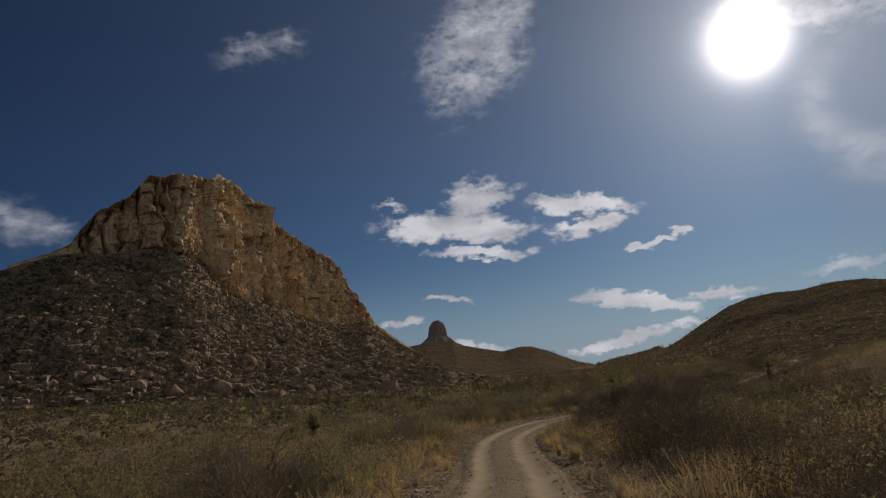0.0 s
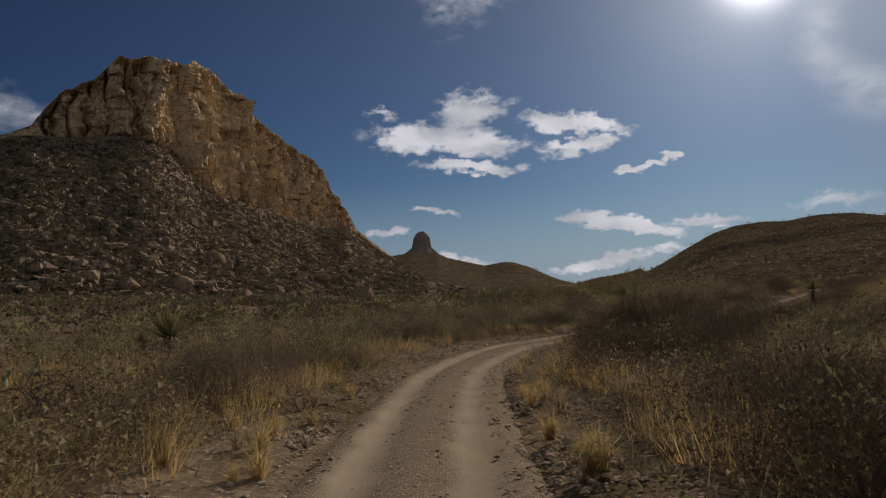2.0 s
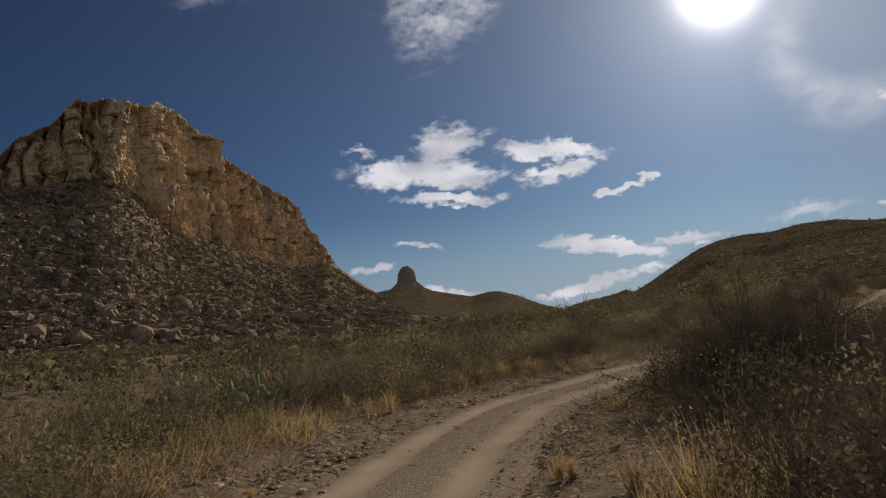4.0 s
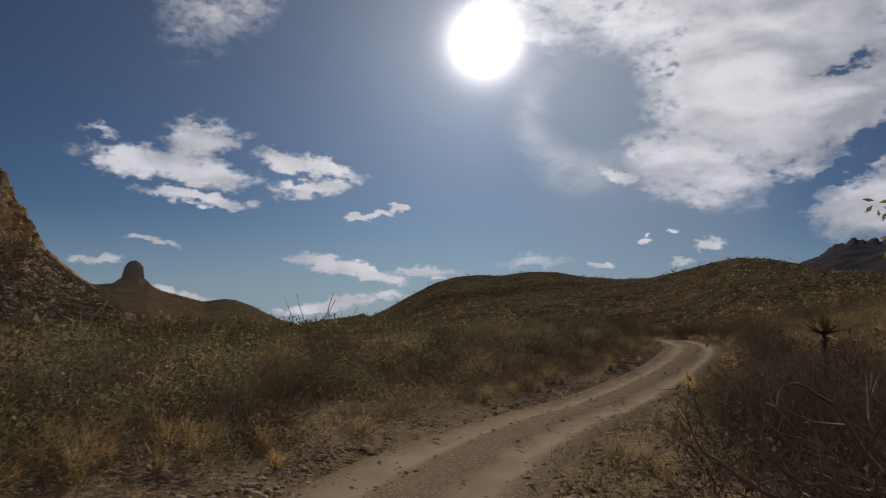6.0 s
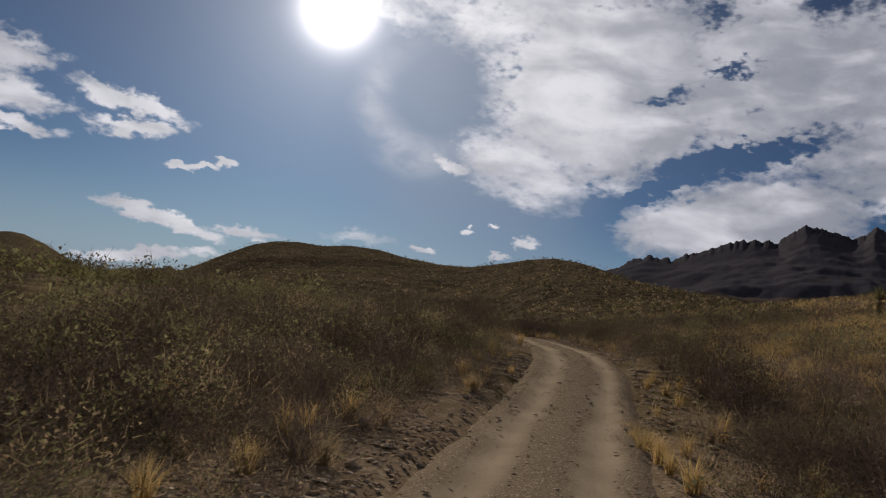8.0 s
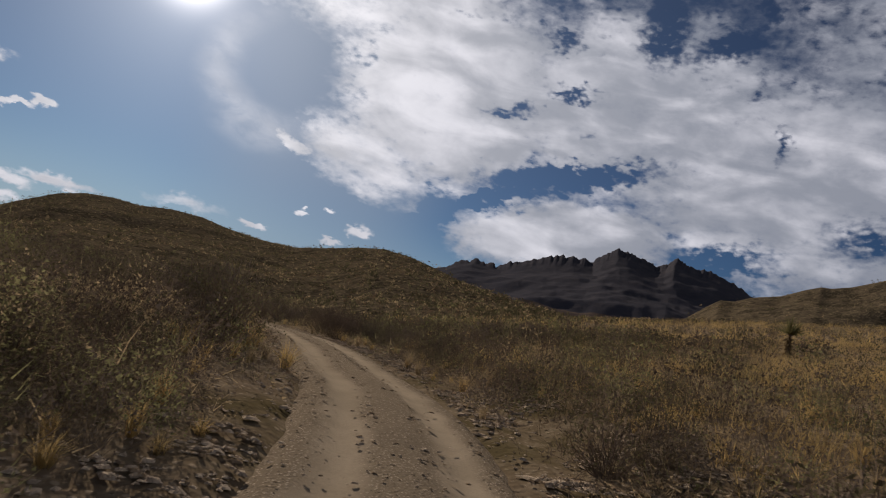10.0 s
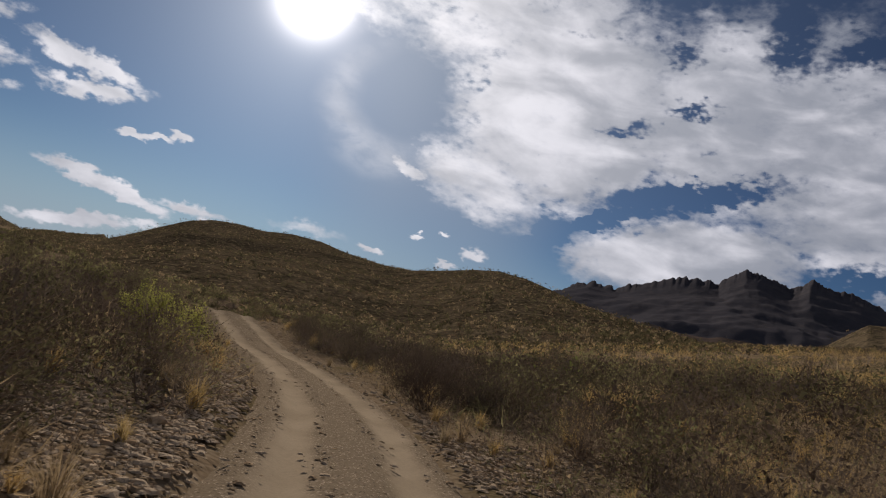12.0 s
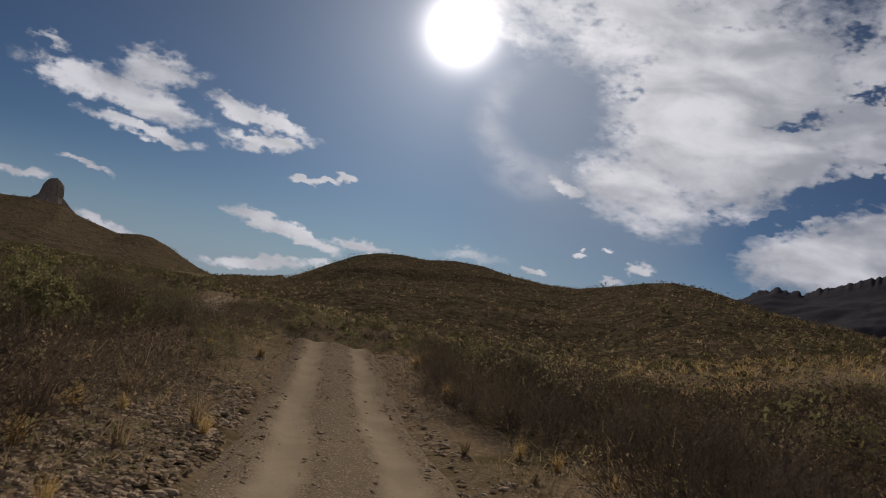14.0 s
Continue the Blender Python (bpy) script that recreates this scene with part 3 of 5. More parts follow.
    part("cliff", mesh_of("cliff", np.array(rows).reshape(-1, 3), grid_faces(len(rows), len(az)), M_CLIFF, False), butte, "vertical jointed tan and ochre cliff")
    return butte


def ridge_mesh(name, view, az, el, dist, foot, mat, bumps, crag=0.0, rows=60, cols=280, back=1.35, sag=1.0, drop=0.0, split=None):
    """A hill or range: from its foot up to a crest of given azimuth, elevation and distance, and down behind."""
    a = np.linspace(az[0], az[-1], cols)
    e, r1, r0 = np.interp(a, az, el), np.interp(a, az, dist), np.interp(a, az, foot)
    broad = sum(np.interp(a + q, az, el) for q in (-5, -3.2, -1.6, 0, 1.6, 3.2, 5)) / 7 - 0.4
    s, c = np.sin(np.radians(a)), np.cos(np.radians(a))
    tooth = r1 * np.radians((fbm(a * 2.3, 0, 3, 5, 0.6) - 0.5) * crag)
    zc = view[2] + r1 * np.tan(np.radians(e))
    z0 = height(view[0] + r0 * s, view[1] + r0 * c, False) - 3 - drop
    out = []
    for t in np.linspace(0, 1, rows):
        r = r0 + (r1 - r0) * t
        x, y = view[0] + r * s, view[1] + r * c
        crest = zc
        if crag:
            crest = view[2] + r1 * np.tan(np.radians(broad + (np.interp(a + (fbm(x / 260, y / 260, 4, 4) - 0.5) * 7 * (1 - t) ** 0.6, az, el) - broad) * ramp(t, 0.55, 1.0)))
        z = z0 + (crest - z0) * t ** sag
        fold = (fbm(x / bumps, y / bumps, 1, 5, 0.38) - 0.5) * 1.6
        if crag:
            spur = np.abs(fbm(x / 420 + 3, y / 420, 6, 4) - 0.5)
            fold = 0.55 * fold + 0.5 - 2.4 * spur + (fbm(x / 60, y / 60, 8, 3) - 0.5) * 0.5
        z = z + fold * (zc - z0) * (0.22 - 0.12 * (crag > 0)) * math.sin(math.pi * t) ** 0.8 + tooth * ramp(t, 0.90, 1.0)
        out.append(np.stack([x, y, z], -1))
    for t in np.linspace(0.1, 1, 12):
        r = r1 * (1 + (back - 1) * t)
        z = zc + tooth * (1 - t) + (z0 - 20 - zc) * t ** 1.3
        out.append(np.stack([view[0] + r * s, view[1] + r * c, z], -1))
    out = np.array(out)
    if split:
        k = int(rows * split[0])
        return mesh_of("crag_wall", out[k:].reshape(-1, 3), grid_faces(len(out) - k, cols), mat, True), mesh_of("lower_slope", out[:k + 1].reshape(-1, 3), grid_faces(k + 1, cols), split[1], True)
    return mesh_of(name, out.reshape(-1, 3), grid_faces(len(out), cols), mat, True)


MID = np.array([10.4, 54.6, -1.68])
LATE = np.array([28.8, 73.8, -0.73])


def make_hills():
    me = ridge_mesh("hill", MID, (8, 10, 12, 14.3, 15.1, 16.7, 18.3, 20.4, 22, 23.8, 25.5, 27.7, 29.9, 31.7, 34.7, 36.9, 39, 41.6, 43.3, 45.3, 47.4, 49, 51.3, 54, 58, 64),
                    (-0.9, -0.4, 0.0, 0.4, 0.4, 1.2, 2.15, 3.3, 3.8, 4.0, 3.95, 4.3, 4.3, 4.0, 3.8, 3.9, 4.4, 5.1, 5.4, 5.3, 4.9, 4.5, 4.2, 3.9, 3.6, 3.4),
                    (1250, 1220, 1200, 1180, 1170, 1150, 1130, 1100, 1080, 1050, 1020, 980, 930, 880, 800, 740, 690, 640, 600, 560, 520, 490, 450, 410, 360, 300),
                    (420, 400, 380, 360, 350, 340, 320, 300, 290, 280, 270, 260, 250, 240, 230, 225, 220, 215, 210, 205, 200, 195, 190, 185, 180, 170), M_HILL, 110.0, sag=1.25)
    hill = new("hill", me)
    tagged(hill, "broad rounded desert hill dotted with scrub and dry grass", "hill")
    me = ridge_mesh("hill", np.array([4.0, 37.3, -1.45]), (-14, -9, -6, -4.1, -2.5, -0.6, 0.2, 1.8, 3.2, 4.6, 5.4, 6.7, 7.8, 8.8, 10, 12),
                    (3.3, 3.1, 2.7, 2.35, 2.55, 2.5, 2.1, 1.7, 1.38, 1.62, 1.58, 1.14, 0.6, 0.15, -0.2, -0.9),
                    (2600,) * 16, (900,) * 16, M_HILL, 270.0, sag=1.3)
    low = new("hill", me)
    tagged(low, "distant brown ridge that carries a rock spire", "hill")
    me = ridge_mesh("hill", MID, (8.5, 10, 11.5, 13, 14.3, 14.9, 15.4, 17, 19), (-1, -0.25, 0.15, 0.35, 0.62, 0.8, 0.55, 0.2, -0.8), (1900,) * 9, (1250,) * 9, M_HILL, 120.0)
    tagged(new("hill", me), "small far hill in the gap between larger hills", "hill")
    walls, slope = ridge_mesh("mountain_range", LATE, (42, 46, 48.3, 49.1, 50.3, 52.1, 53, 54, 55, 56, 57.5, 59.3, 60, 61, 61.8, 63.4, 64.1, 64.7, 65.3, 66.7, 68.3, 69.6, 70.9, 73, 76),
                    (3.0, 4.4, 5.4, 6.0, 6.5, 6.4, 6.8, 7.2, 7.6, 8.0, 8.3, 8.3, 9.0, 9.6, 9.6, 9.1, 9.0, 9.2, 9.7, 9.3, 9.2, 8.8, 8.1, 7.0, 5.0),
                    (2400,) * 25, (900,) * 25, M_MOUNT, 330.0, crag=0.6, rows=100, cols=520, sag=1.45, split=(0.42, M_FOOT))
    range_ = thing("mountain_range", "dark jagged mountain range under cloud", "mountain")
    part("crag_wall", walls, range_, "dark blue-grey jagged crags")
    part("lower_slope", slope, range_, "brown lower mountain slope")
    me = ridge_mesh("hill", LATE, (61, 63, 66, 68, 69, 70, 71, 73, 74.4, 75.4, 76, 77.2, 79.4, 84, 92, 104), (1.2, 2.6, 4.8, 6.6, 7.4, 7.5, 8.0, 8.5, 9.2, 9.6, 9.6, 9.9, 10.8, 11.5, 12, 10), (900,) * 16, (420,) * 16, M_HILL, 120.0, sag=1.2)
    tagged(new("hill", me), "low brown foothill beside the dark mountains", "hill")


def make_spire():
    """A blunt rock tower on a cone of rubble, on the far ridge."""
    az, r = -1.80, 4450.0
    view = np.array([4.0, 37.3, -1.45])
    cx, cy = view[0] + r * math.sin(radians(az)), view[1] + r * math.cos(radians(az))
    zb, zt = view[2] + r * math.tan(radians(1.55)), view[2] + r * math.tan(radians(4.14))
    th = np.linspace(0, 2 * math.pi, 97)[:-1]
    rows = []
    for t in np.linspace(-1.1, 1, 96):
        tower = 76 * (1 - 0.42 * t) * math.sqrt(max(0.0, 1 - max(0, (t - 0.62) / 0.385) ** 2.6))
        rad = np.maximum(tower, 230 * (0.62 - t) + 38)
        u = max(t, 0.0)
        lump = 1 + (fbm(np.cos(th) * 2.6 + 5, np.sin(th) * 2.6 + 5, t * 2.4, 4) - 0.5) * 0.45 + (np.floor(fbm(np.cos(th) * 5 + 9, np.sin(th) * 5 + 9, t * 3.0, 2) * 6) / 6 - 0.5) * 0.22
        z = zb + (zt - zb) * t
        rows.append(np.stack([cx + np.cos(th) * rad * lump + 10 * u, cy + np.sin(th) * rad * lump * 0.9, z + (fbm(np.cos(th) * 3, np.sin(th) * 3, t, 3) - 0.5) * 16 * ramp(t, 0.3, 0.6)], -1))
    v = np.array(rows)
    v = np.concatenate([v, v[:, :1]], 1)
    ob = new("rock_spire", mesh_of("rock_spire", v.reshape(-1, 3), grid_faces(96, 97), M_SPIRE, False))
    tagged(ob, "blunt grey-brown rock spire on a distant ridge", "rock spire")


make_ground()
make_road()
make_butte()
make_hills()
make_spire()

# ---- plants and stones ----
RNG = np.random.default_rng(7)


def strips(base, tip, width, bend=None, seg=1):
    """Thin tapering blades from base to tip, each one or two pieces long, as triangles."""
    n = len(base)
    d = tip - base
    side = np.cross(d, RNG.normal(size=(n, 3)))
    side /= np.linalg.norm(side, axis=1, keepdims=True) + 1e-9
    w = side * np.reshape(width, (-1, 1)) / 2
    if bend is None:
        v = np.stack([base - w, base + w, tip], 1).reshape(-1, 3)
        return v, np.arange(3 * n).reshape(-1, 3)
    mid = (base + tip) / 2 + bend
    v = np.stack([base - w, base + w, mid - w * 0.8, mid + w * 0.8, tip], 1).reshape(-1, 3)
    i = np.arange(n)[:, None] * 5
    return v, np.concatenate([i + [0, 1, 3], i + [0, 3, 2], i + [2, 3, 4]])


def leaves(at, size, flat=0.0):
    """Small diamond leaves turned every way, two triangles each."""
    n = len(at)
    a = RNG.normal(size=(n, 3))
    a[:, 2] *= 1 - flat
    a /= np.linalg.norm(a, axis=1, keepdims=True)
    b = np.cross(a, RNG.normal(size=(n, 3)))
    b /= np.linalg.norm(b, axis=1, keepdims=True) + 1e-9
    s = np.reshape(size, (-1, 1))
    v = np.stack([at - a * s, at + b * s * 0.42, at + a * s, at - b * s * 0.42], 1).reshape(-1, 3)
    i = np.arange(n)[:, None] * 4
    return v, np.concatenate([i + [0, 1, 2], i + [0, 2, 3]])


def flakes(at, size):
    """Leaf clumps seen from afar, one triangle each."""
    n = len(at)
    a, b = RNG.normal(size=(n, 3)), RNG.normal(size=(n, 3))
    a /= np.linalg.norm(a, axis=1, keepdims=True)
    b /= np.linalg.norm(b, axis=1, keepdims=True)
    s = np.reshape(size, (-1, 1))
    v = np.stack([at - (a + b) * s * 0.5, at + a * s * 0.9, at + b * s * 0.9], 1).reshape(-1, 3)
    return v, np.arange(3 * n).reshape(-1, 3)


def merge(parts):
    vs, fs, k = [], [], 0
    for v, f in parts:
        vs.append(v)
        fs.append(f + k)
        k += len(v)
    return np.concatenate(vs), np.concatenate(fs)


def tuft(blades, h, spread, width, base=0.08):
    a = RNG.uniform(0, 2 * math.pi, blades)
    r = np.sqrt(RNG.uniform(0, 1, blades))
    foot = np.stack([np.cos(a) * r * base, np.sin(a) * r * base, np.full(blades, -0.03)], -1)
    out = spread * (0.15 + RNG.uniform(0, 1, blades) * r)
    hh = h * RNG.uniform(0.55, 1.1, blades) * (1 - 0.3 * r)
    tip = foot + np.stack([np.cos(a) * out, np.sin(a) * out, hh], -1)
    bend = np.stack([-np.cos(a) * out * 0.22, -np.sin(a) * out * 0.22, hh * 0.10], -1)
    return strips(foot, tip, np.full(blades, width), bend)


def grass_lines(n, h, spread, base):
    """Feet and tips of straight thin blades."""
    a, r = RNG.uniform(0, 2 * math.pi, n), np.sqrt(RNG.uniform(0, 1, n))
    foot = np.stack([np.cos(a) * r * base, np.sin(a) * r * base, np.full(n, -0.03)], -1)
    b, out = a + RNG.normal(0, 0.7, n), spread * RNG.uniform(0.1, 1, n)
    return foot, foot + np.stack([np.cos(b) * out, np.sin(b) * out, h * RNG.uniform(0.45, 1.1, n)], -1)


def dome(n, r, h, low=0.12, shell=0.55):
    """Points in a lumpy dome."""
    p = RNG.normal(size=(n, 3))
    p /= np.linalg.norm(p, axis=1, keepdims=True)
    p[:, 2] = np.abs(p[:, 2])
    k = (shell + (1 - shell) * RNG.uniform(0, 1, n) ** 0.6) * (0.72 + 0.5 * fbm(p[:, 0] * 2.2 + 3, p[:, 1] * 2.2 + RNG.uniform(0, 50), p[:, 2] * 2.2, 2))
    return p * k[:, None] * [r, r, h * (1 - low)] + [0, 0, h * low]


def twigs(n, r, h, width, up=0.5):
    tips = dome(n, r, h, 0.1, 0.7)
    foot = tips * [0.12, 0.12, 0.0] + RNG.normal(size=(n, 3)) * [0.04, 0.04, 0.0]
    bend = np.stack([-tips[:, 0] * 0.16, -tips[:, 1] * 0.16, tips[:, 2] * 0.10 * up], -1) + RNG.normal(size=(n, 3)) * 0.05 * h
    return strips(foot, tips, np.full(n, width), bend)


def side_twigs(n, r, h, length, width):
    at = dome(n, r, h, 0.08, 0.45)
    d = at / (np.linalg.norm(at, axis=1, keepdims=True) + 1e-6) + RNG.normal(size=(n, 3)) * 0.7 + [0, 0, 0.5]
    return strips(at, at + d * length, np.full(n, width))


def scatter_mesh(name, templates, pos, scale, mat, turn=None, tilt=0.0):
    """Many copies of a few templates joined into one mesh."""
    vs, fs, k = [], [], 0
    pick = RNG.integers(0, len(templates), len(pos))
    ang = RNG.uniform(0, 2 * math.pi, len(pos))
    sq = RNG.uniform(0.8, 1.25, (len(pos), 3))
    for q, (tv, tf) in enumerate(templates):
        idx = np.nonzero(pick == q)[0]
        if not len(idx):
            continue
        c, s = np.cos(ang[idx])[:, None], np.sin(ang[idx])[:, None]
        sc = np.reshape(scale, (-1,))[idx][:, None] if np.ndim(scale) else scale
        x = (tv[None, :, 0] * c - tv[None, :, 1] * s) * sc * sq[idx, :1]
        y = (tv[None, :, 0] * s + tv[None, :, 1] * c) * sc * sq[idx, :1]
        z = tv[None, :, 2] * sc * sq[idx, 2:] + 0 * x
        v = np.stack([x, y, z], -1) + pos[idx][:, None, :]
        vs.append(v.reshape(-1, 3))
        fs.append((tf[None] + (np.arange(len(idx)) * len(tv))[:, None, None] + k).reshape(-1, 3))
        k += len(idx) * len(tv)
    return mesh_of(name, np.concatenate(vs), np.concatenate(fs), mat)


def on_ground(x, y, sink=0.03):
    return np.stack([x, y, height(x, y) - sink], -1)


def spread(n, box, keep=None, gap=2.0):
    """Random places in a box (x0, y0, x1, y1), off the track, kept by a rule."""
    x, y = RNG.uniform(box[0], box[2], n), RNG.uniform(box[1], box[3], n)
    d, near = to_track(x, y)
    ok = np.abs(d) > gap
    if keep is not None:
        ok &= keep(x, y, d)
    return x[ok], y[ok]


def clumped(x, y, scale, cut, seed=0):
    return fbm(x * scale + seed, y * scale - seed, seed, 3) > cut


# templates, near to far
T_SHRUB = [twigs(80, 0.75, 1.0, 0.013) for _ in range(4)]
T_SHRUB_TWIG = [side_twigs(520, 0.78, 1.0, 0.13, 0.008) for _ in range(4)]
T_SHRUB_LEAF = [leaves(dome(620, 0.8, 1.05, 0.15, 0.5), RNG.uniform(0.018, 0.034, 620)) for _ in range(4)]
T_NEAR_TWIG = [merge([twigs(11, 0.8, 1.0, 0.010), side_twigs(80, 0.85, 1.0, 0.10, 0.009), flakes(dome(150, 0.82, 1.0, 0.1, 0.5), RNG.uniform(0.024, 0.046, 150))]) for _ in range(6)]
T_NEAR_LEAF = [merge([flakes(dome(240, 0.8, 1.0, 0.1, 0.45), RNG.uniform(0.025, 0.05, 240)), side_twigs(36, 0.85, 1.0, 0.14, 0.009)]) for _ in range(6)]
T_MID_TWIG = [merge([twigs(6, 0.75, 1.0, 0.016), side_twigs(22, 0.85, 1.0, 0.16, 0.022), flakes(dome(46, 0.8, 1.0, 0.1, 0.45), RNG.uniform(0.05, 0.10, 46))]) for _ in range(5)]
T_MID_LEAF = [merge([flakes(dome(66, 0.8, 1.0, 0.1, 0.45), RNG.uniform(0.05, 0.11, 66)), side_twigs(8, 0.85, 1.0, 0.16, 0.018)]) for _ in range(5)]
T_OUT_LEAF = [flakes(dome(24, 0.8, 0.95, 0.08, 0.35), RNG.uniform(0.15, 0.30, 24)) for _ in range(6)]
T_FAR_LEAF = [flakes(dome(12, 0.8, 0.9, 0.08, 0.3), RNG.uniform(0.25, 0.45, 12)) for _ in range(6)]
T_TINY = [flakes(dome(9, 0.7, 0.8, 0.08, 0.3), RNG.uniform(0.22, 0.42, 9)) for _ in range(6)]
T_TUFT = [tuft(130, 0.7, 0.42, 0.007) for _ in range(5)]
T_TUFT_MID = [strips(*grass_lines(26, 0.5, 0.36, 0.24), np.full(26, 0.011)) for _ in range(8)]
T_TUFT_FAR = [side_twigs(9, 0.5, 0.35, 0.35, 0.06) for _ in range(5)]
T_LOW = [merge([side_twigs(18, 0.5, 0.42, 0.11, 0.013), flakes(dome(12, 0.5, 0.42, 0.1, 0.4), RNG.uniform(0.025, 0.05, 12))]) for _ in range(6)]


def stuff(name, mesh, label, category):
    return tagged(new(name, mesh), label, category, kind="stuff")


def in_field(x, y, d):
    return ((x - 17) * 0.616 + (y - 63) * 0.788 > -6) & ((x - 17) * 0.788 - (y - 63) * 0.616 > 7)


def plain(x, y, d):
    return ~in_field(x, y, d)


def in_view(x, y):
    """The ground that the drive looks over."""
    a = np.degrees(np.arctan2(x - 0, y + 6))
    b = np.degrees(np.arctan2(x - 28, y - 66))
    return (np.abs(a + 2) < 40) | ((b > -8) & (b < 92))


CLEAR = ((-2.9, 53.0, 1.4), (-4.6, 53.9, 1.5), (-2.2, 51.3, 1.3), (-3.6, 51.9, 1.4), (-1.3, 49.3, 1.3), (-2.5, 49.9, 1.3), (-0.8, 47.6, 1.0), (-1.6, 48.2, 1.0))


def open_ground(x, y):
    """False on the small bare spots round low cactus."""
    ok = np.ones(len(x), bool)
    for cx, cy, r in CLEAR:
        ok &= np.hypot(x - cx, y - cy) > r
    return ok


def beside(n, lo, hi, y0=5, y1=128, power=1.0):
    """Random places beside the track, from lo to hi metres off its centre."""
    rows = np.nonzero((TRACK[:, 1] > y0) & (TRACK[:, 1] < y1))[0]
    i = RNG.choice(rows, n)
    d = RNG.choice([-1, 1], n) * (lo + (hi - lo) * RNG.uniform(0, 1, n) ** power)
    x = TRACK[i, 0] + d * TRACK_T[i, 1] + RNG.normal(0, 0.3, n) * TRACK_T[i, 0]
    y = TRACK[i, 1] - d * TRACK_T[i, 0] + RNG.normal(0, 0.3, n) * TRACK_T[i, 1]
    real, near = to_track(x, y)
    ok = (np.abs(real) > lo) & in_view(x, y) & open_ground(x, y)
    return x[ok], y[ok], real[ok]


def shares(x, cuts):
    k, edges = RNG.uniform(0, 1, len(x)), np.cumsum((0,) + cuts)
    return [(k >= a) & (k < b) for a, b in zip(edges[:-1], edges[1:])]


def cover(name, kinds, x, y, size, words, category="scrub", sink=0.03):
    """One scatter of plants: kinds are rows of template list, material, share, colour word."""
    pos = on_ground(x, y, sink)
    patch = fbm(x * 0.11 + 7 * len(kinds), y * 0.11, 2.5, 3) + RNG.normal(0, 0.22, len(x))
    rank = np.argsort(np.argsort(patch)) / max(1, len(x))
    edges = np.cumsum([0.0] + [k[2] for k in kinds])
    for q, (tem, mat, share, word) in enumerate(kinds):
        at = (rank >= edges[q]) & (rank < edges[q + 1] + 1e-6)
        if at.any():
            stuff(name, scatter_mesh(name, tem, pos[at], size[at], mat), word + " " + words, category)


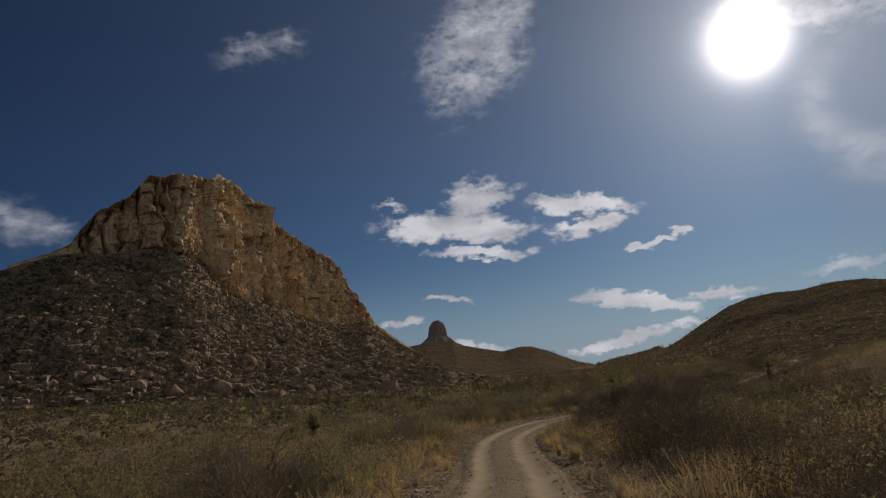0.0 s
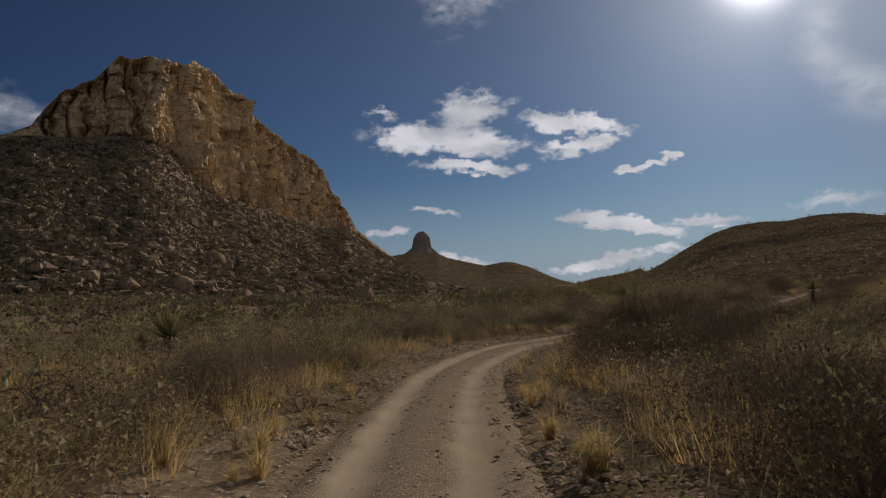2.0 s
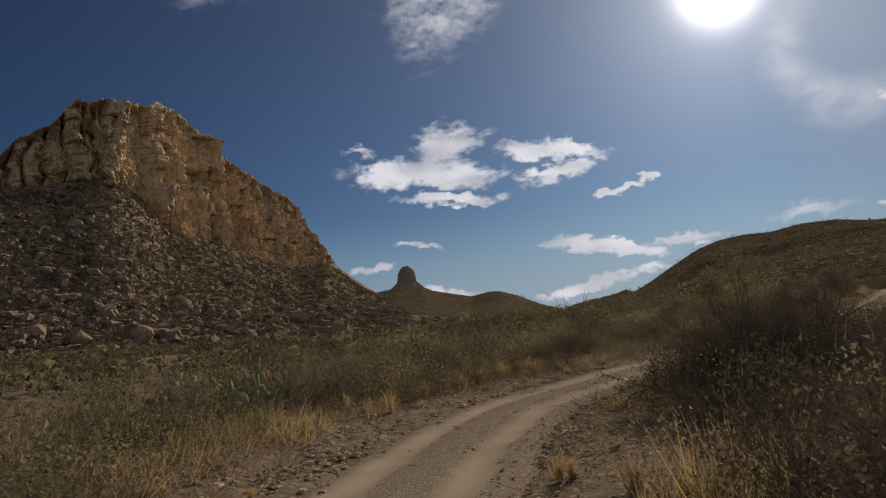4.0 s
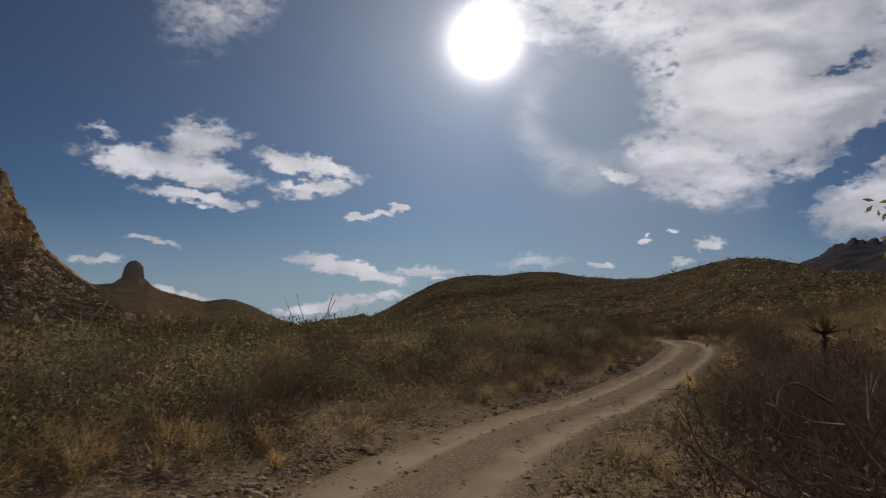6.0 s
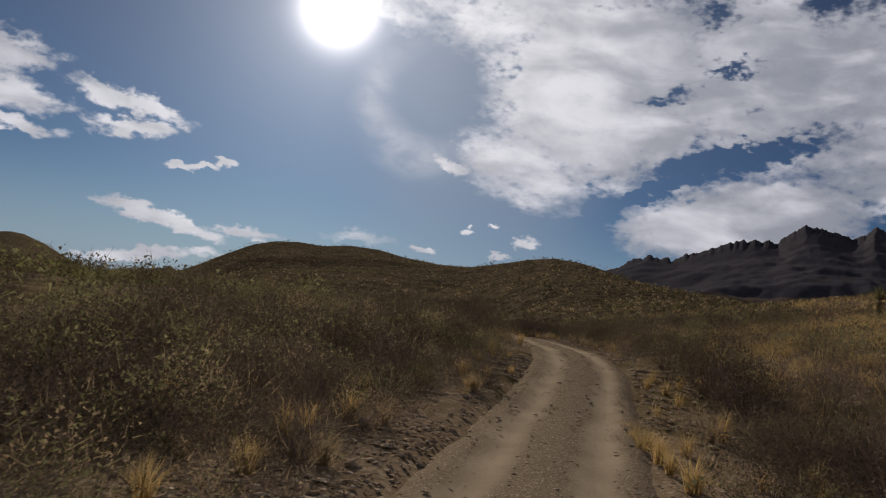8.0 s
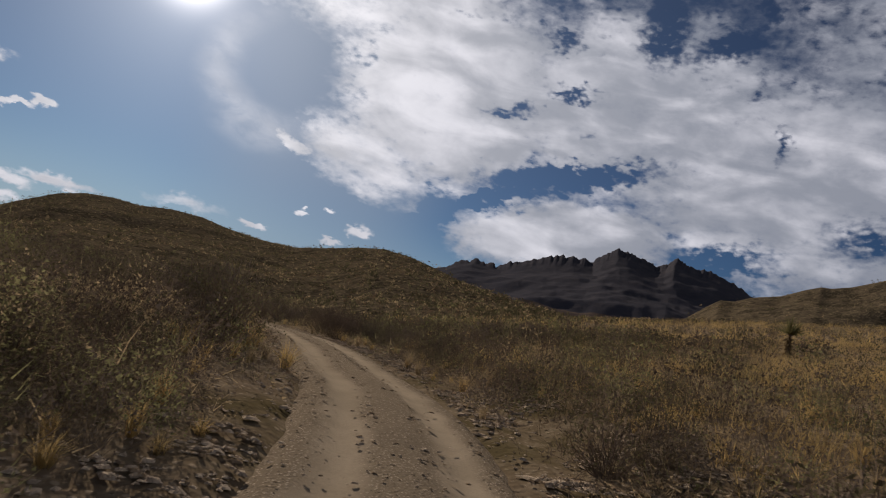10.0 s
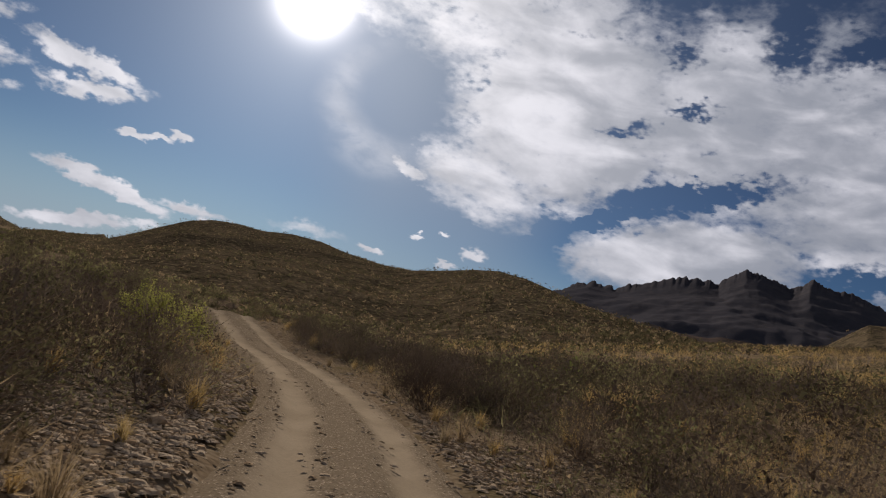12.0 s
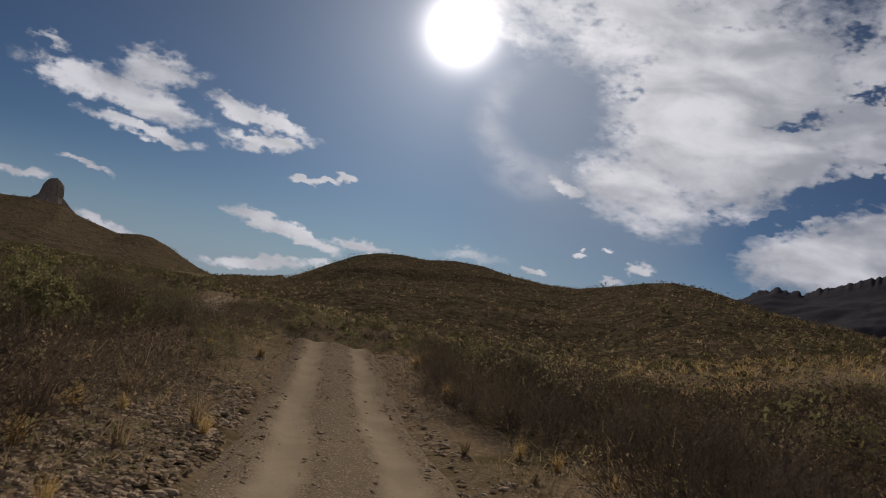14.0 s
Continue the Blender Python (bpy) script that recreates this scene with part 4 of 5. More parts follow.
def scatter_plants():
    # low growth that begins at the stony edge
    x, y, d = beside(8500, 1.9, 15, power=1.25)
    ok = clumped(x, y, 0.30, 0.40, 11) | (np.abs(d) > 2.9)
    x, y = x[ok], y[ok]
    cover("low_scrub", [(T_LOW, M_GREY, 0.34, "grey-brown"), (T_LOW, M_STRAW, 0.28, "straw-coloured"), (T_LOW, M_RUST, 0.14, "rusty brown"), (T_LOW, M_OLIVE, 0.24, "olive")],
          x, y, RNG.uniform(0.6, 1.25, len(x)), "low twiggy scrub beside the track")
    # bushes close to the track
    x, y, d = beside(3000, 2.7, 13)
    ok = clumped(x, y, 0.20, 0.37, 2) & (plain(x, y, d) | (np.abs(d) < 5.5) | (y > 88) | (RNG.uniform(0, 1, len(x)) < 0.2))
    x, y, d = x[ok], y[ok], d[ok]
    size = (0.45 + RNG.uniform(0, 1, len(x)) ** 1.6 * 1.0) * np.where(np.abs(d) < 4.2, 0.65, 1.0)
    cover("scrub", [(T_NEAR_TWIG, M_GREY, 0.26, "leafless grey-brown"), (T_NEAR_LEAF, M_OLIVE, 0.25, "olive green"), (T_NEAR_LEAF, M_DARK, 0.14, "dark olive"), (T_NEAR_TWIG, M_STRAW, 0.09, "straw-coloured"), (T_NEAR_TWIG, M_BROWN, 0.26, "dark brown twiggy")],
          x, y, size, "bushes thick along the track")
    x, y, d = beside(1500, 3.2, 8.5)
    ok = ((d > 0) | (y > 76)) & (plain(x, y, d) | (np.abs(d) < 4.6) | (y > 87))
    x, y = x[ok], y[ok]
    cover("scrub", [(T_NEAR_TWIG, M_BROWN, 0.45, "dark brown twiggy"), (T_NEAR_TWIG, M_GREY, 0.35, "leafless grey"), (T_NEAR_LEAF, M_DARK, 0.2, "dark olive")],
          x, y, RNG.uniform(0.6, 1.25, len(x)), "bushes crowding the edge of the track")
    # dense dry brush that closes in on the outside of the bend
    x, y, d = beside(2600, 2.5, 11, 44, 80, 1.15)
    ok = (d < 0) & (clumped(x, y, 0.35, 0.36, 14) | (d < -4.5))
    x, y, d = x[ok], y[ok], d[ok]
    cover("scrub", [(T_NEAR_TWIG, M_GREY, 0.30, "leafless grey-brown"), (T_NEAR_LEAF, M_OLIVE, 0.22, "olive green"), (T_NEAR_TWIG, M_BROWN, 0.28, "dark brown twiggy"), (T_NEAR_TWIG, M_STRAW, 0.20, "straw-coloured")],
          x, y, RNG.uniform(0.55, 1.0, len(x)) * np.where(d > -4.0, 0.7, 1.1), "bushes thick on the outside of the bend")
    x, y, d = beside(1500, 3.4, 14, 14, 50)
    ok = (d < 0) & clumped(x, y, 0.35, 0.42, 29)
    x, y = x[ok], y[ok]
    cover("scrub", [(T_NEAR_LEAF, M_OLIVE, 0.5, "olive green"), (T_NEAR_LEAF, M_STRAW, 0.3, "straw-coloured leafy"), (T_NEAR_TWIG, M_BROWN, 0.2, "dark brown twiggy")],
          x, y, RNG.uniform(0.55, 1.1, len(x)), "bushes over the flat beside the track")
    x, y, d = beside(3400, 3.0, 13, 6, 44)
    ok = clumped(x, y, 0.3, 0.44, 23)
    x, y = x[ok], y[ok]
    cover("dry_grass", [(T_TUFT_MID, M_GOLD, 0.65, "golden"), (T_TUFT_MID, M_STRAW, 0.35, "straw-coloured")], x, y, RNG.uniform(0.9, 1.5, len(x)), "dry grass between the bushes", "grass")
    # further out over the plain
    x, y, d = beside(8200, 11, 36, y1=222)
    ok = (plain(x, y, d) | (y > 92) | (RNG.uniform(0, 1, len(x)) < 0.15)) & clumped(x, y, 0.12, 0.33)
    x, y = x[ok], y[ok]
    cover("scrub", [(T_MID_TWIG, M_GREY, 0.20, "leafless grey-brown"), (T_MID_LEAF, M_OLIVE, 0.30, "olive green"), (T_TUFT_MID, M_STRAW, 0.13, "straw-coloured"), (T_MID_LEAF, M_DARK, 0.24, "dark olive"), (T_MID_TWIG, M_RUST, 0.10, "rusty brown"), (T_MID_LEAF, M_GREEN, 0.03, "fresh green")],
          x, y, 0.5 + RNG.uniform(0, 1, len(x)) ** 1.8 * 1.2, "desert scrub over the plain")
    x, y = spread(13500, (-110, 4, 190, 190), lambda x, y, d: in_view(x, y) & plain(x, y, d) & (np.abs(d) > 32) & clumped(x, y, 0.08, 0.32), 3)
    cover("scrub", [(T_OUT_LEAF, M_DARK, 0.36, "dark olive"), (T_OUT_LEAF, M_GREY, 0.20, "grey-brown"), (T_OUT_LEAF, M_OLIVE, 0.28, "olive"), (T_TUFT_FAR, M_STRAW, 0.16, "straw-coloured")],
          x, y, RNG.uniform(0.7, 1.5, len(x)), "scrub out on the plain")
    x, y, d = beside(1700, 3.2, 13, 120, 222)
    cover("scrub", [(T_MID_TWIG, M_GREY, 0.4, "leafless grey-brown"), (T_MID_LEAF, M_DARK, 0.3, "dark olive"), (T_MID_LEAF, M_OLIVE, 0.3, "olive green")],
          x, y, RNG.uniform(0.6, 1.2, len(x)), "scrub where the track drops from sight")
    # far scrub to the feet of the hills
    x, y = spread(19000, (-220, 150, 360, 430), lambda x, y, d: in_view(x, y) & (np.abs(d) > np.where(y > 185, 6, 45)) & clumped(x, y, 0.05, 0.30), 4)
    cover("scrub", [(T_FAR_LEAF, M_DARK, 0.44, "dark"), (T_FAR_LEAF, M_OLIVE, 0.20, "olive"), (T_FAR_LEAF, M_GREY, 0.2, "grey-brown"), (T_FAR_LEAF, M_STRAW, 0.16, "pale")],
          x, y, RNG.uniform(0.7, 1.5, len(x)), "far scrub that covers the valley floor", sink=0.1)
    x, y = spread(15000, (-420, 425, 260, 930), lambda x, y, d: in_view(x, y) & clumped(x, y, 0.02, 0.30), 4)
    cover("scrub", [(T_TINY, M_DARK, 0.6, "dark"), (T_TINY, M_OLIVE, 0.22, "olive"), (T_TINY, M_GREY, 0.18, "brown")], x, y, RNG.uniform(1.4, 3.0, len(x)), "scrub clumps before the far ridge", sink=0.2)
    # dry grass and scrub on the sloping field
    x, y = spread(22000, (25, 58, 105, 150), lambda x, y, d: in_field(x, y, d) & (np.abs(d) > 4.0) & ((y < 93) | (np.abs(d) > 26) | clumped(x, y, 0.2, 0.56, 5)) & clumped(x, y, 0.10, 0.24, 9), 4)
    cover("dry_grass", [(T_TUFT_MID, M_GOLD, 0.52, "golden"), (T_TUFT_MID, M_STRAW, 0.22, "straw-coloured"), (T_LOW, M_GREY, 0.12, "grey-brown"), (T_LOW, M_RUST, 0.14, "rusty brown")],
          x, y, RNG.uniform(0.6, 1.2, len(x)), "dry grass over a sloping field", "grass")
    x, y, d = beside(1500, 3.0, 10.5, 62, 96)
    ok = (d > 0) & clumped(x, y, 0.45, 0.44, 17)
    x, y = x[ok], y[ok]
    cover("scrub", [(T_NEAR_TWIG, M_GREY, 0.4, "leafless grey-brown"), (T_NEAR_TWIG, M_BROWN, 0.25, "dark brown twiggy"), (T_NEAR_LEAF, M_OLIVE, 0.15, "olive"), (T_TUFT, M_STRAW, 0.12, "straw-coloured grassy"), (T_TUFT, M_GOLD, 0.08, "golden grassy")],
          x, y, RNG.uniform(0.45, 0.95, len(x)), "clumps along the foot of the grassy slope")
    # dark brush that fills the flat below the last rise
    x, y, d = beside(2600, 5.0, 27, 90, 140)
    ok = (d > 0) & clumped(x, y, 0.2, 0.32, 19)
    x, y = x[ok], y[ok]
    cover("scrub", [(T_MID_TWIG, M_BROWN, 0.42, "dark brown twiggy"), (T_MID_TWIG, M_GREY, 0.25, "leafless grey-brown"), (T_MID_LEAF, M_DARK, 0.26, "dark olive"), (T_TUFT_MID, M_STRAW, 0.07, "straw-coloured")],
          x, y, RNG.uniform(0.6, 1.3, len(x)), "brush crowding the flat below the rise")
    x, y = spread(13000, (60, 40, 300, 330), lambda x, y, d: in_field(x, y, d) & (d > 36) & clumped(x, y, 0.05, 0.34, 4), 6)
    cover("dry_grass", [(T_TUFT_FAR, M_GOLD, 0.58, "far golden"), (T_MID_TWIG, M_GREY, 0.14, "grey-brown"), (T_MID_LEAF, M_DARK, 0.10, "dark"), (T_TUFT_FAR, M_STRAW, 0.18, "pale")],
          x, y, RNG.uniform(0.7, 1.5, len(x)), "growth on the upper slope", "grass")
    x, y = spread(1100, (30, 50, 150, 190), lambda x, y, d: in_field(x, y, d) & (np.abs(d) > 7) & clumped(x, y, 0.09, 0.42, 3), 6)
    cover("scrub", [(T_NEAR_LEAF, M_DARK, 0.3, "dark"), (T_NEAR_LEAF, M_OLIVE, 0.25, "olive"), (T_NEAR_TWIG, M_GREY, 0.45, "leafless grey-brown")], x, y, RNG.uniform(0.6, 1.25, len(x)), "bushes dotted over the grassy slope")


def hill_scrub():
    """Scrub dotted over the near faces of the hills."""
    for ob in [o for o in scene.objects if o.name.startswith("hill")]:
        co = np.empty(len(ob.data.vertices) * 3, np.float32)
        ob.data.vertices.foreach_get("co", co)
        co = co.reshape(-1, 3)
        dist = np.hypot(co[:, 0] - 20, co[:, 1] - 60)
        want = 28000 if ob.name == "hill" else 4200
        w = np.where(dist < 3200, 250 + 0.6 * np.minimum(dist, 1300), 0) * 1.0
        if w.sum() == 0:
            continue
        i = RNG.choice(len(co), want, p=w / w.sum())
        pos = co[i] + RNG.normal(0, 1, (want, 3)) * [4.5, 4.5, 0.05]
        far = np.maximum(1.0, np.hypot(pos[:, 0] - 20, pos[:, 1] - 60) / 1000)
        a, b, c, e = shares(pos, (0.50, 0.22, 0.10, 0.18))
        stuff("hill_scrub", scatter_mesh("hill_scrub", T_TINY, pos[a], (0.7 + RNG.exponential(0.55, a.sum()).clip(0, 3.0)) * far[a], M_DARK), "dark scrub dotted over the hillside", "scrub")
        stuff("hill_scrub", scatter_mesh("hill_scrub", T_TINY, pos[b], RNG.uniform(0.7, 1.6, b.sum()) * far[b], M_STRAW), "pale dry grass dotted over the hillside", "grass")
        stuff("hill_scrub", scatter_mesh("hill_scrub", T_TINY, pos[c], RNG.uniform(0.7, 1.6, c.sum()) * far[c], M_OLIVE), "olive green bushes dotted over the hillside", "scrub")
        stuff("hill_scrub", scatter_mesh("hill_scrub", T_TINY, pos[e], RNG.uniform(0.7, 1.7, e.sum()) * far[e], M_RUST), "rusty brown brush dotted over the hillside", "scrub")


def set_down(kinds, rows, sink=0.04, tall=(0.85, 1.15)):
    """Copies of the given things at rows of x, y, size; the first ones take the last places."""
    for q, (x, y, s) in reversed(list(enumerate(rows))):
        m = pose(x, y, float(height(x, y)) - sink, 0, 0, float(RNG.uniform(0, 360))) @ Matrix.Diagonal((s, s, s * float(RNG.uniform(*tall)), 1))
        if q < len(kinds):
            kinds[q].matrix_basis = m
        else:
            copy_thing(kinds[q % len(kinds)], m)


def bush(label, leafy_part, mats, seed, group):
    ob = thing("shrub", label, "shrub", group)
    part("stem_frame", mesh_of("stem_frame", *T_SHRUB[seed % 4], mats[0]), ob)
    tagged(part("twig_mass", mesh_of("twig_mass", *T_SHRUB_TWIG[seed % 4], mats[0]), ob), kind="stuff")
    if leafy_part:
        tagged(part("foliage", mesh_of("foliage", *T_SHRUB_LEAF[seed % 4], mats[1]), ob), kind="stuff")
    return ob


BARE = [(24.4, 61.3, 1.8), (25.4, 61.2, 1.8), (24.0, 62.2, 1.7), (16.0, 55.2, 1.6), (17.0, 55.1, 1.6), (16.4, 56.7, 1.2), (15.3, 54.4, 1.1), (17.9, 56.6, 1.2), (-6.3, 21.0, 1.4), (-4.4, 15.2, 1.4), (-5.4, 16.2, 1.5), (-3.6, 15.8, 1.1), (-13.3, 44.4, 1.1), (-2.3, 31.8, 1.0), (-2.6, 29.5, 1.4), (-3.1, 36.1, 1.1), (-0.7, 50.5, 1.1), (1.5, 51.4, 0.9),
        (8.2, 61.3, 1.0), (18.3, 69.0, 1.0), (16.5, 56.6, 1.2), (20.1, 57.6, 1.2), (16.6, 65.7, 1.0), (23.8, 71.2, 1.0), (29.5, 66.2, 1.1)]
BARE_UPHILL = [(18.9, 69.9, 1.0), (20.9, 71.1, 1.0), (18.2, 71.3, 1.0), (38.2, 90.3, 0.8), (37.9, 91.2, 1.1), (51.3, 101.8, 0.9), (49.6, 97.2, 0.9), (62.5, 104.2, 1.5),
               (50.4, 101.3, 1.0), (48.2, 96.3, 1.0), (41.7, 101.3, 1.2), (43.3, 104.4, 0.8), (50.3, 107.0, 1.3), (50.0, 104.1, 1.2), (51.9, 102.0, 1.1), (53.8, 101.8, 1.0), (53.2, 106.4, 1.2)]
DARK_AT = [(13.5, 49.5, 1.5), (14.8, 50.5, 1.5), (16.0, 51.5, 1.6), (17.2, 52.4, 1.5), (18.4, 53.6, 1.5), (15.5, 49.2, 1.4), (19.5, 54.8, 1.5), (24.9, 61.8, 1.3), (16.4, 55.6, 1.2), (5.7, 34.2, 1.3), (6.6, 35.4, 1.4), (7.4, 34.4, 1.4), (8.3, 36.3, 1.5), (9.1, 35.0, 1.4), (10.0, 37.4, 1.5), (5.9, 36.6, 1.2), (11.2, 38.6, 1.5), (4.9, 20.6, 1.5), (5.8, 19.3, 1.6), (5.6, 23.2, 1.5), (6.6, 22.9, 1.5), (7.4, 21.2, 1.6), (6.9, 25.4, 1.4), (-1.0, 38.3, 0.7), (0.2, 50.7, 1.0), (2.5, 50.6, 0.9), (6.8, 56.8, 1.1), (7.6, 57.9, 1.0),
           (32.7, 73.0, 1.1), (16.7, 73.7, 1.4), (21.0, 62.3, 0.8), (29.4, 69.0, 1.6), (29.9, 69.5, 1.3), (21.5, 74.3, 1.2), (32.6, 82.5, 1.5), (31.9, 82.2, 1.5), (34.7, 86.8, 1.3), (33.6, 84.9, 1.5), (35.0, 88.6, 1.4)]
DARK_UPHILL = [(53.1, 97.1, 1.0), (44.8, 85.4, 0.6), (50.2, 106.0, 1.1), (53.5, 107.9, 1.1), (51.8, 111.0, 1.1), (46.5, 90.7, 1.0), (51.4, 109.9, 1.2), (50.4, 104.5, 1.1), (56.8, 125.8, 1.2), (52.6, 104.4, 1.3), (54.6, 110.5, 1.4)]
OLIVE_AT = [(-3.2, 31.0, 1.0), (-2.8, 25.5, 1.2), (-1.3, 37.4, 0.8), (-1.9, 36.6, 0.8), (6.2, 60.1, 1.0), (13.2, 67.1, 0.9), (25.6, 64.0, 0.8), (61.0, 95.2, 1.5), (60.0, 94.2, 1.3)]
BROWN_AT = [(8.4, 45.6, 1.2), (8.9, 46.6, 1.3), (9.6, 47.5, 1.3), (8.1, 44.0, 1.3), (9.2, 44.6, 1.5), (10.6, 48.4, 1.3), (11.5, 49.2, 1.4), (9.9, 45.6, 1.6), (8.3, 42.9, 1.4), (9.4, 46.0, 1.4),
            (12.3, 50.4, 1.4), (13.2, 51.6, 1.3), (13.9, 53.2, 1.2), (11.0, 47.2, 1.6), (7.6, 46.6, 0.7), (8.6, 48.4, 0.8), (44.9, 92.9, 1.3), (45.9, 94.4, 1.3), (46.9, 95.6, 1.4), (47.8, 97.4, 1.3), (46.6, 93.0, 1.5), (48.0, 94.6, 1.5)]
GREEN_AT = [(8.0, 42.0, 0.9), (7.1, 30.4, 1.3), (9.0, 61.6, 0.8), (15.2, 70.7, 1.2), (45.0, 109.5, 1.0), (9.4, 46.2, 0.7)]
TUFT_AT = [(-2.0, 23.9, 1.0), (-1.1, 25.1, 1.0), (-0.8, 27.4, 0.7), (3.1, 23.2, 0.8), (3.0, 25.5, 0.6), (3.3, 23.4, 0.9), (4.4, 29.4, 0.8), (-1.3, 33.0, 0.6), (4.8, 26.5, 0.7), (1.6, 47.4, 1.0),
           (2.8, 51.9, 0.8), (3.4, 52.1, 0.9), (4.1, 52.8, 0.9), (4.8, 53.6, 0.9), (6.1, 54.9, 0.8), (3.8, 53.2, 0.9), (4.9, 54.3, 0.9), (6.0, 55.8, 0.9), (9.3, 49.8, 0.7), (15.8, 68.6, 0.9), (14.5, 64.2, 0.8),
           (15.7, 65.0, 0.8), (19.7, 59.7, 0.8), (27.4, 68.5, 0.7), (29.8, 71.2, 0.8), (28.5, 69.7, 0.8), (23.7, 72.0, 0.8), (22.2, 64.9, 0.8), (21.7, 64.3, 0.7), (22.8, 65.7, 0.8), (23.3, 66.3, 0.75), (21.2, 63.5, 0.7), (24.0, 67.1, 0.7), (22.5, 65.1, 0.6), (23.1, 65.8, 0.6)]
TUFT_AT += [(x - 0.55 + 0.1 * (k % 3), y + 0.45, 0.8) for k, (x, y, s) in enumerate(TUFT_AT) if 47 < y < 56] + [(x - 1.1, y + 0.8, 0.75) for x, y, s in TUFT_AT if 47 < y < 56]
TUFT_UPHILL = [(32.6, 81.6, 0.8), (33.3, 82.3, 0.9), (33.9, 83.2, 0.8), (37.2, 79.3, 0.8), (52.5, 94.2, 1.0), (44.0, 82.6, 0.9), (43.6, 79.8, 0.9), (50.5, 80.3, 0.9), (44.3, 77.3, 0.9), (40.2, 93.9, 0.7), (48.7, 100.6, 0.6),
               (51.3, 92.3, 1.5), (51.5, 93.5, 1.3), (52.4, 92.9, 1.5), (53.5, 92.6, 1.4), (50.8, 91.5, 1.2), (41.3, 97.0, 0.8), (41.3, 97.7, 0.6), (60.0, 98.4, 1.2), (58.7, 102.8, 1.2), (57.8, 102.0, 1.2)]
STRAW_AT = [(-6.1, 28.2, 0.8), (-8.5, 36.9, 0.8), (4.9, 28.4, 1.0), (4.9, 31.4, 0.9), (7.2, 58.6, 0.9), (14.8, 56.3, 1.0), (14.2, 55.6, 1.0), (15.5, 57.0, 0.9)]


def near_plants():
    g = "roadside shrubs"
    bare = [bush("leafless grey-brown shrub beside the track", False, (M_GREY, None), i, g) for i in range(4)]
    dark = [bush("dark olive twiggy shrub beside the track", True, (M_WOOD, M_DARK), i, g) for i in range(4)]
    olive = [bush("olive green bush beside the track", True, (M_GREY, M_OLIVE), i, g) for i in range(4)]
    green = [bush("fresh green bush beside the track", True, (M_WOOD, M_GREEN), i, g) for i in range(4)]
    x, y, d = beside(300, 3.9, 9)
    ok = plain(x, y, d) & clumped(x, y, 0.16, 0.42, 2)
    rest = [(float(a), float(b), float(RNG.uniform(0.55, 1.15))) for a, b in zip(x[ok], y[ok])]
    k = len(rest)
    set_down(bare, BARE + BARE_UPHILL + rest[:int(k * 0.5)])
    set_down(dark, DARK_AT + DARK_UPHILL + rest[int(k * 0.5):int(k * 0.78)])
    set_down(olive, OLIVE_AT + rest[int(k * 0.78):])
    set_down(green, GREEN_AT)
    brown = [bush("dark brown leafless shrub crowding the track", False, (M_BROWN, None), i, g) for i in range(4)]
    set_down(brown, BROWN_AT)
    gold = [tagged(new("grass_tuft", mesh_of("grass_tuft", *T_TUFT[i], M_GOLD)), "golden dry bunch grass on the stony verge", "grass", "verge grass tufts") for i in range(3)]
    straw = [tagged(new("grass_tuft", mesh_of("grass_tuft", *T_TUFT[3 + i], M_STRAW)), "pale straw bunch grass beside the track", "grass", "verge grass tufts") for i in range(2)]
    x, y, d = beside(900, 1.75, 3.9)
    ok = clumped(x, y, 0.22, 0.41, 8)
    rest = [(float(a), float(b), float(RNG.uniform(0.35, 0.9))) for a, b in zip(x[ok], y[ok])]
    set_down(gold, TUFT_AT + TUFT_UPHILL + rest[:190], 0.0)
    set_down(straw, STRAW_AT + rest[190:290], 0.0)


def tube(points, r0, r1, sides=5):
    """A tapering round limb along points."""
    p = np.asarray(points, float)
    t = np.gradient(p, axis=0)
    t /= np.linalg.norm(t, axis=1, keepdims=True) + 1e-9
    ref = np.where(np.abs(t[:, 2:]) > 0.9, [[1.0, 0, 0]], [[0, 0, 1.0]])
    u = np.cross(t, ref)
    u /= np.linalg.norm(u, axis=1, keepdims=True) + 1e-9
    w = np.cross(t, u)
    th = np.linspace(0, 2 * math.pi, sides, endpoint=False)
    r = np.linspace(r0, r1, len(p))[:, None, None]
    v = p[:, None] + r * (np.cos(th)[None, :, None] * u[:, None] + np.sin(th)[None, :, None] * w[:, None])
    f = []
    for i in range(len(p) - 1):
        for j in range(sides):
            a, b, c, d = i * sides + j, i * sides + (j + 1) % sides, (i + 1) * sides + (j + 1) % sides, (i + 1) * sides + j
            f += [(a, b, c), (a, c, d)]
    return v.reshape(-1, 3), np.array(f)


def limbs(at, way, length, radius, depth, out, tips, wild=0.35, fork=3):
    """Grow a limb and its side limbs."""
    n = 5
    pts, d = [Vector(at)], Vector(way).normalized()
    for _ in range(n - 1):
        d = (d + Vector(RNG.normal(size=3)) * wild * 0.35).normalized()
        pts.append(pts[-1] + d * length / (n - 1))
    out.append(tube([q[:] for q in pts], radius, radius * 0.55, 6 if radius > 0.02 else 4))
    if depth == 0:
        tips += [q[:] for q in pts[2:]]
        return
    for k in range(fork):
        s = pts[min(n - 1, 2 + k * 3 // fork + (k == fork - 1))]
        limbs(s, d + Vector(RNG.normal(size=3)) * wild * 1.6, length * float(RNG.uniform(0.5, 0.75)), radius * 0.55, depth - 1, out, tips, wild, fork)


def put_thing(ob, x, y, size=1.0, turn=0.0, sink=0.05):
    ob.matrix_basis = pose(x, y, float(height(x, y)) - sink, 0, 0, turn) @ Matrix.Diagonal((size, size, size, 1))


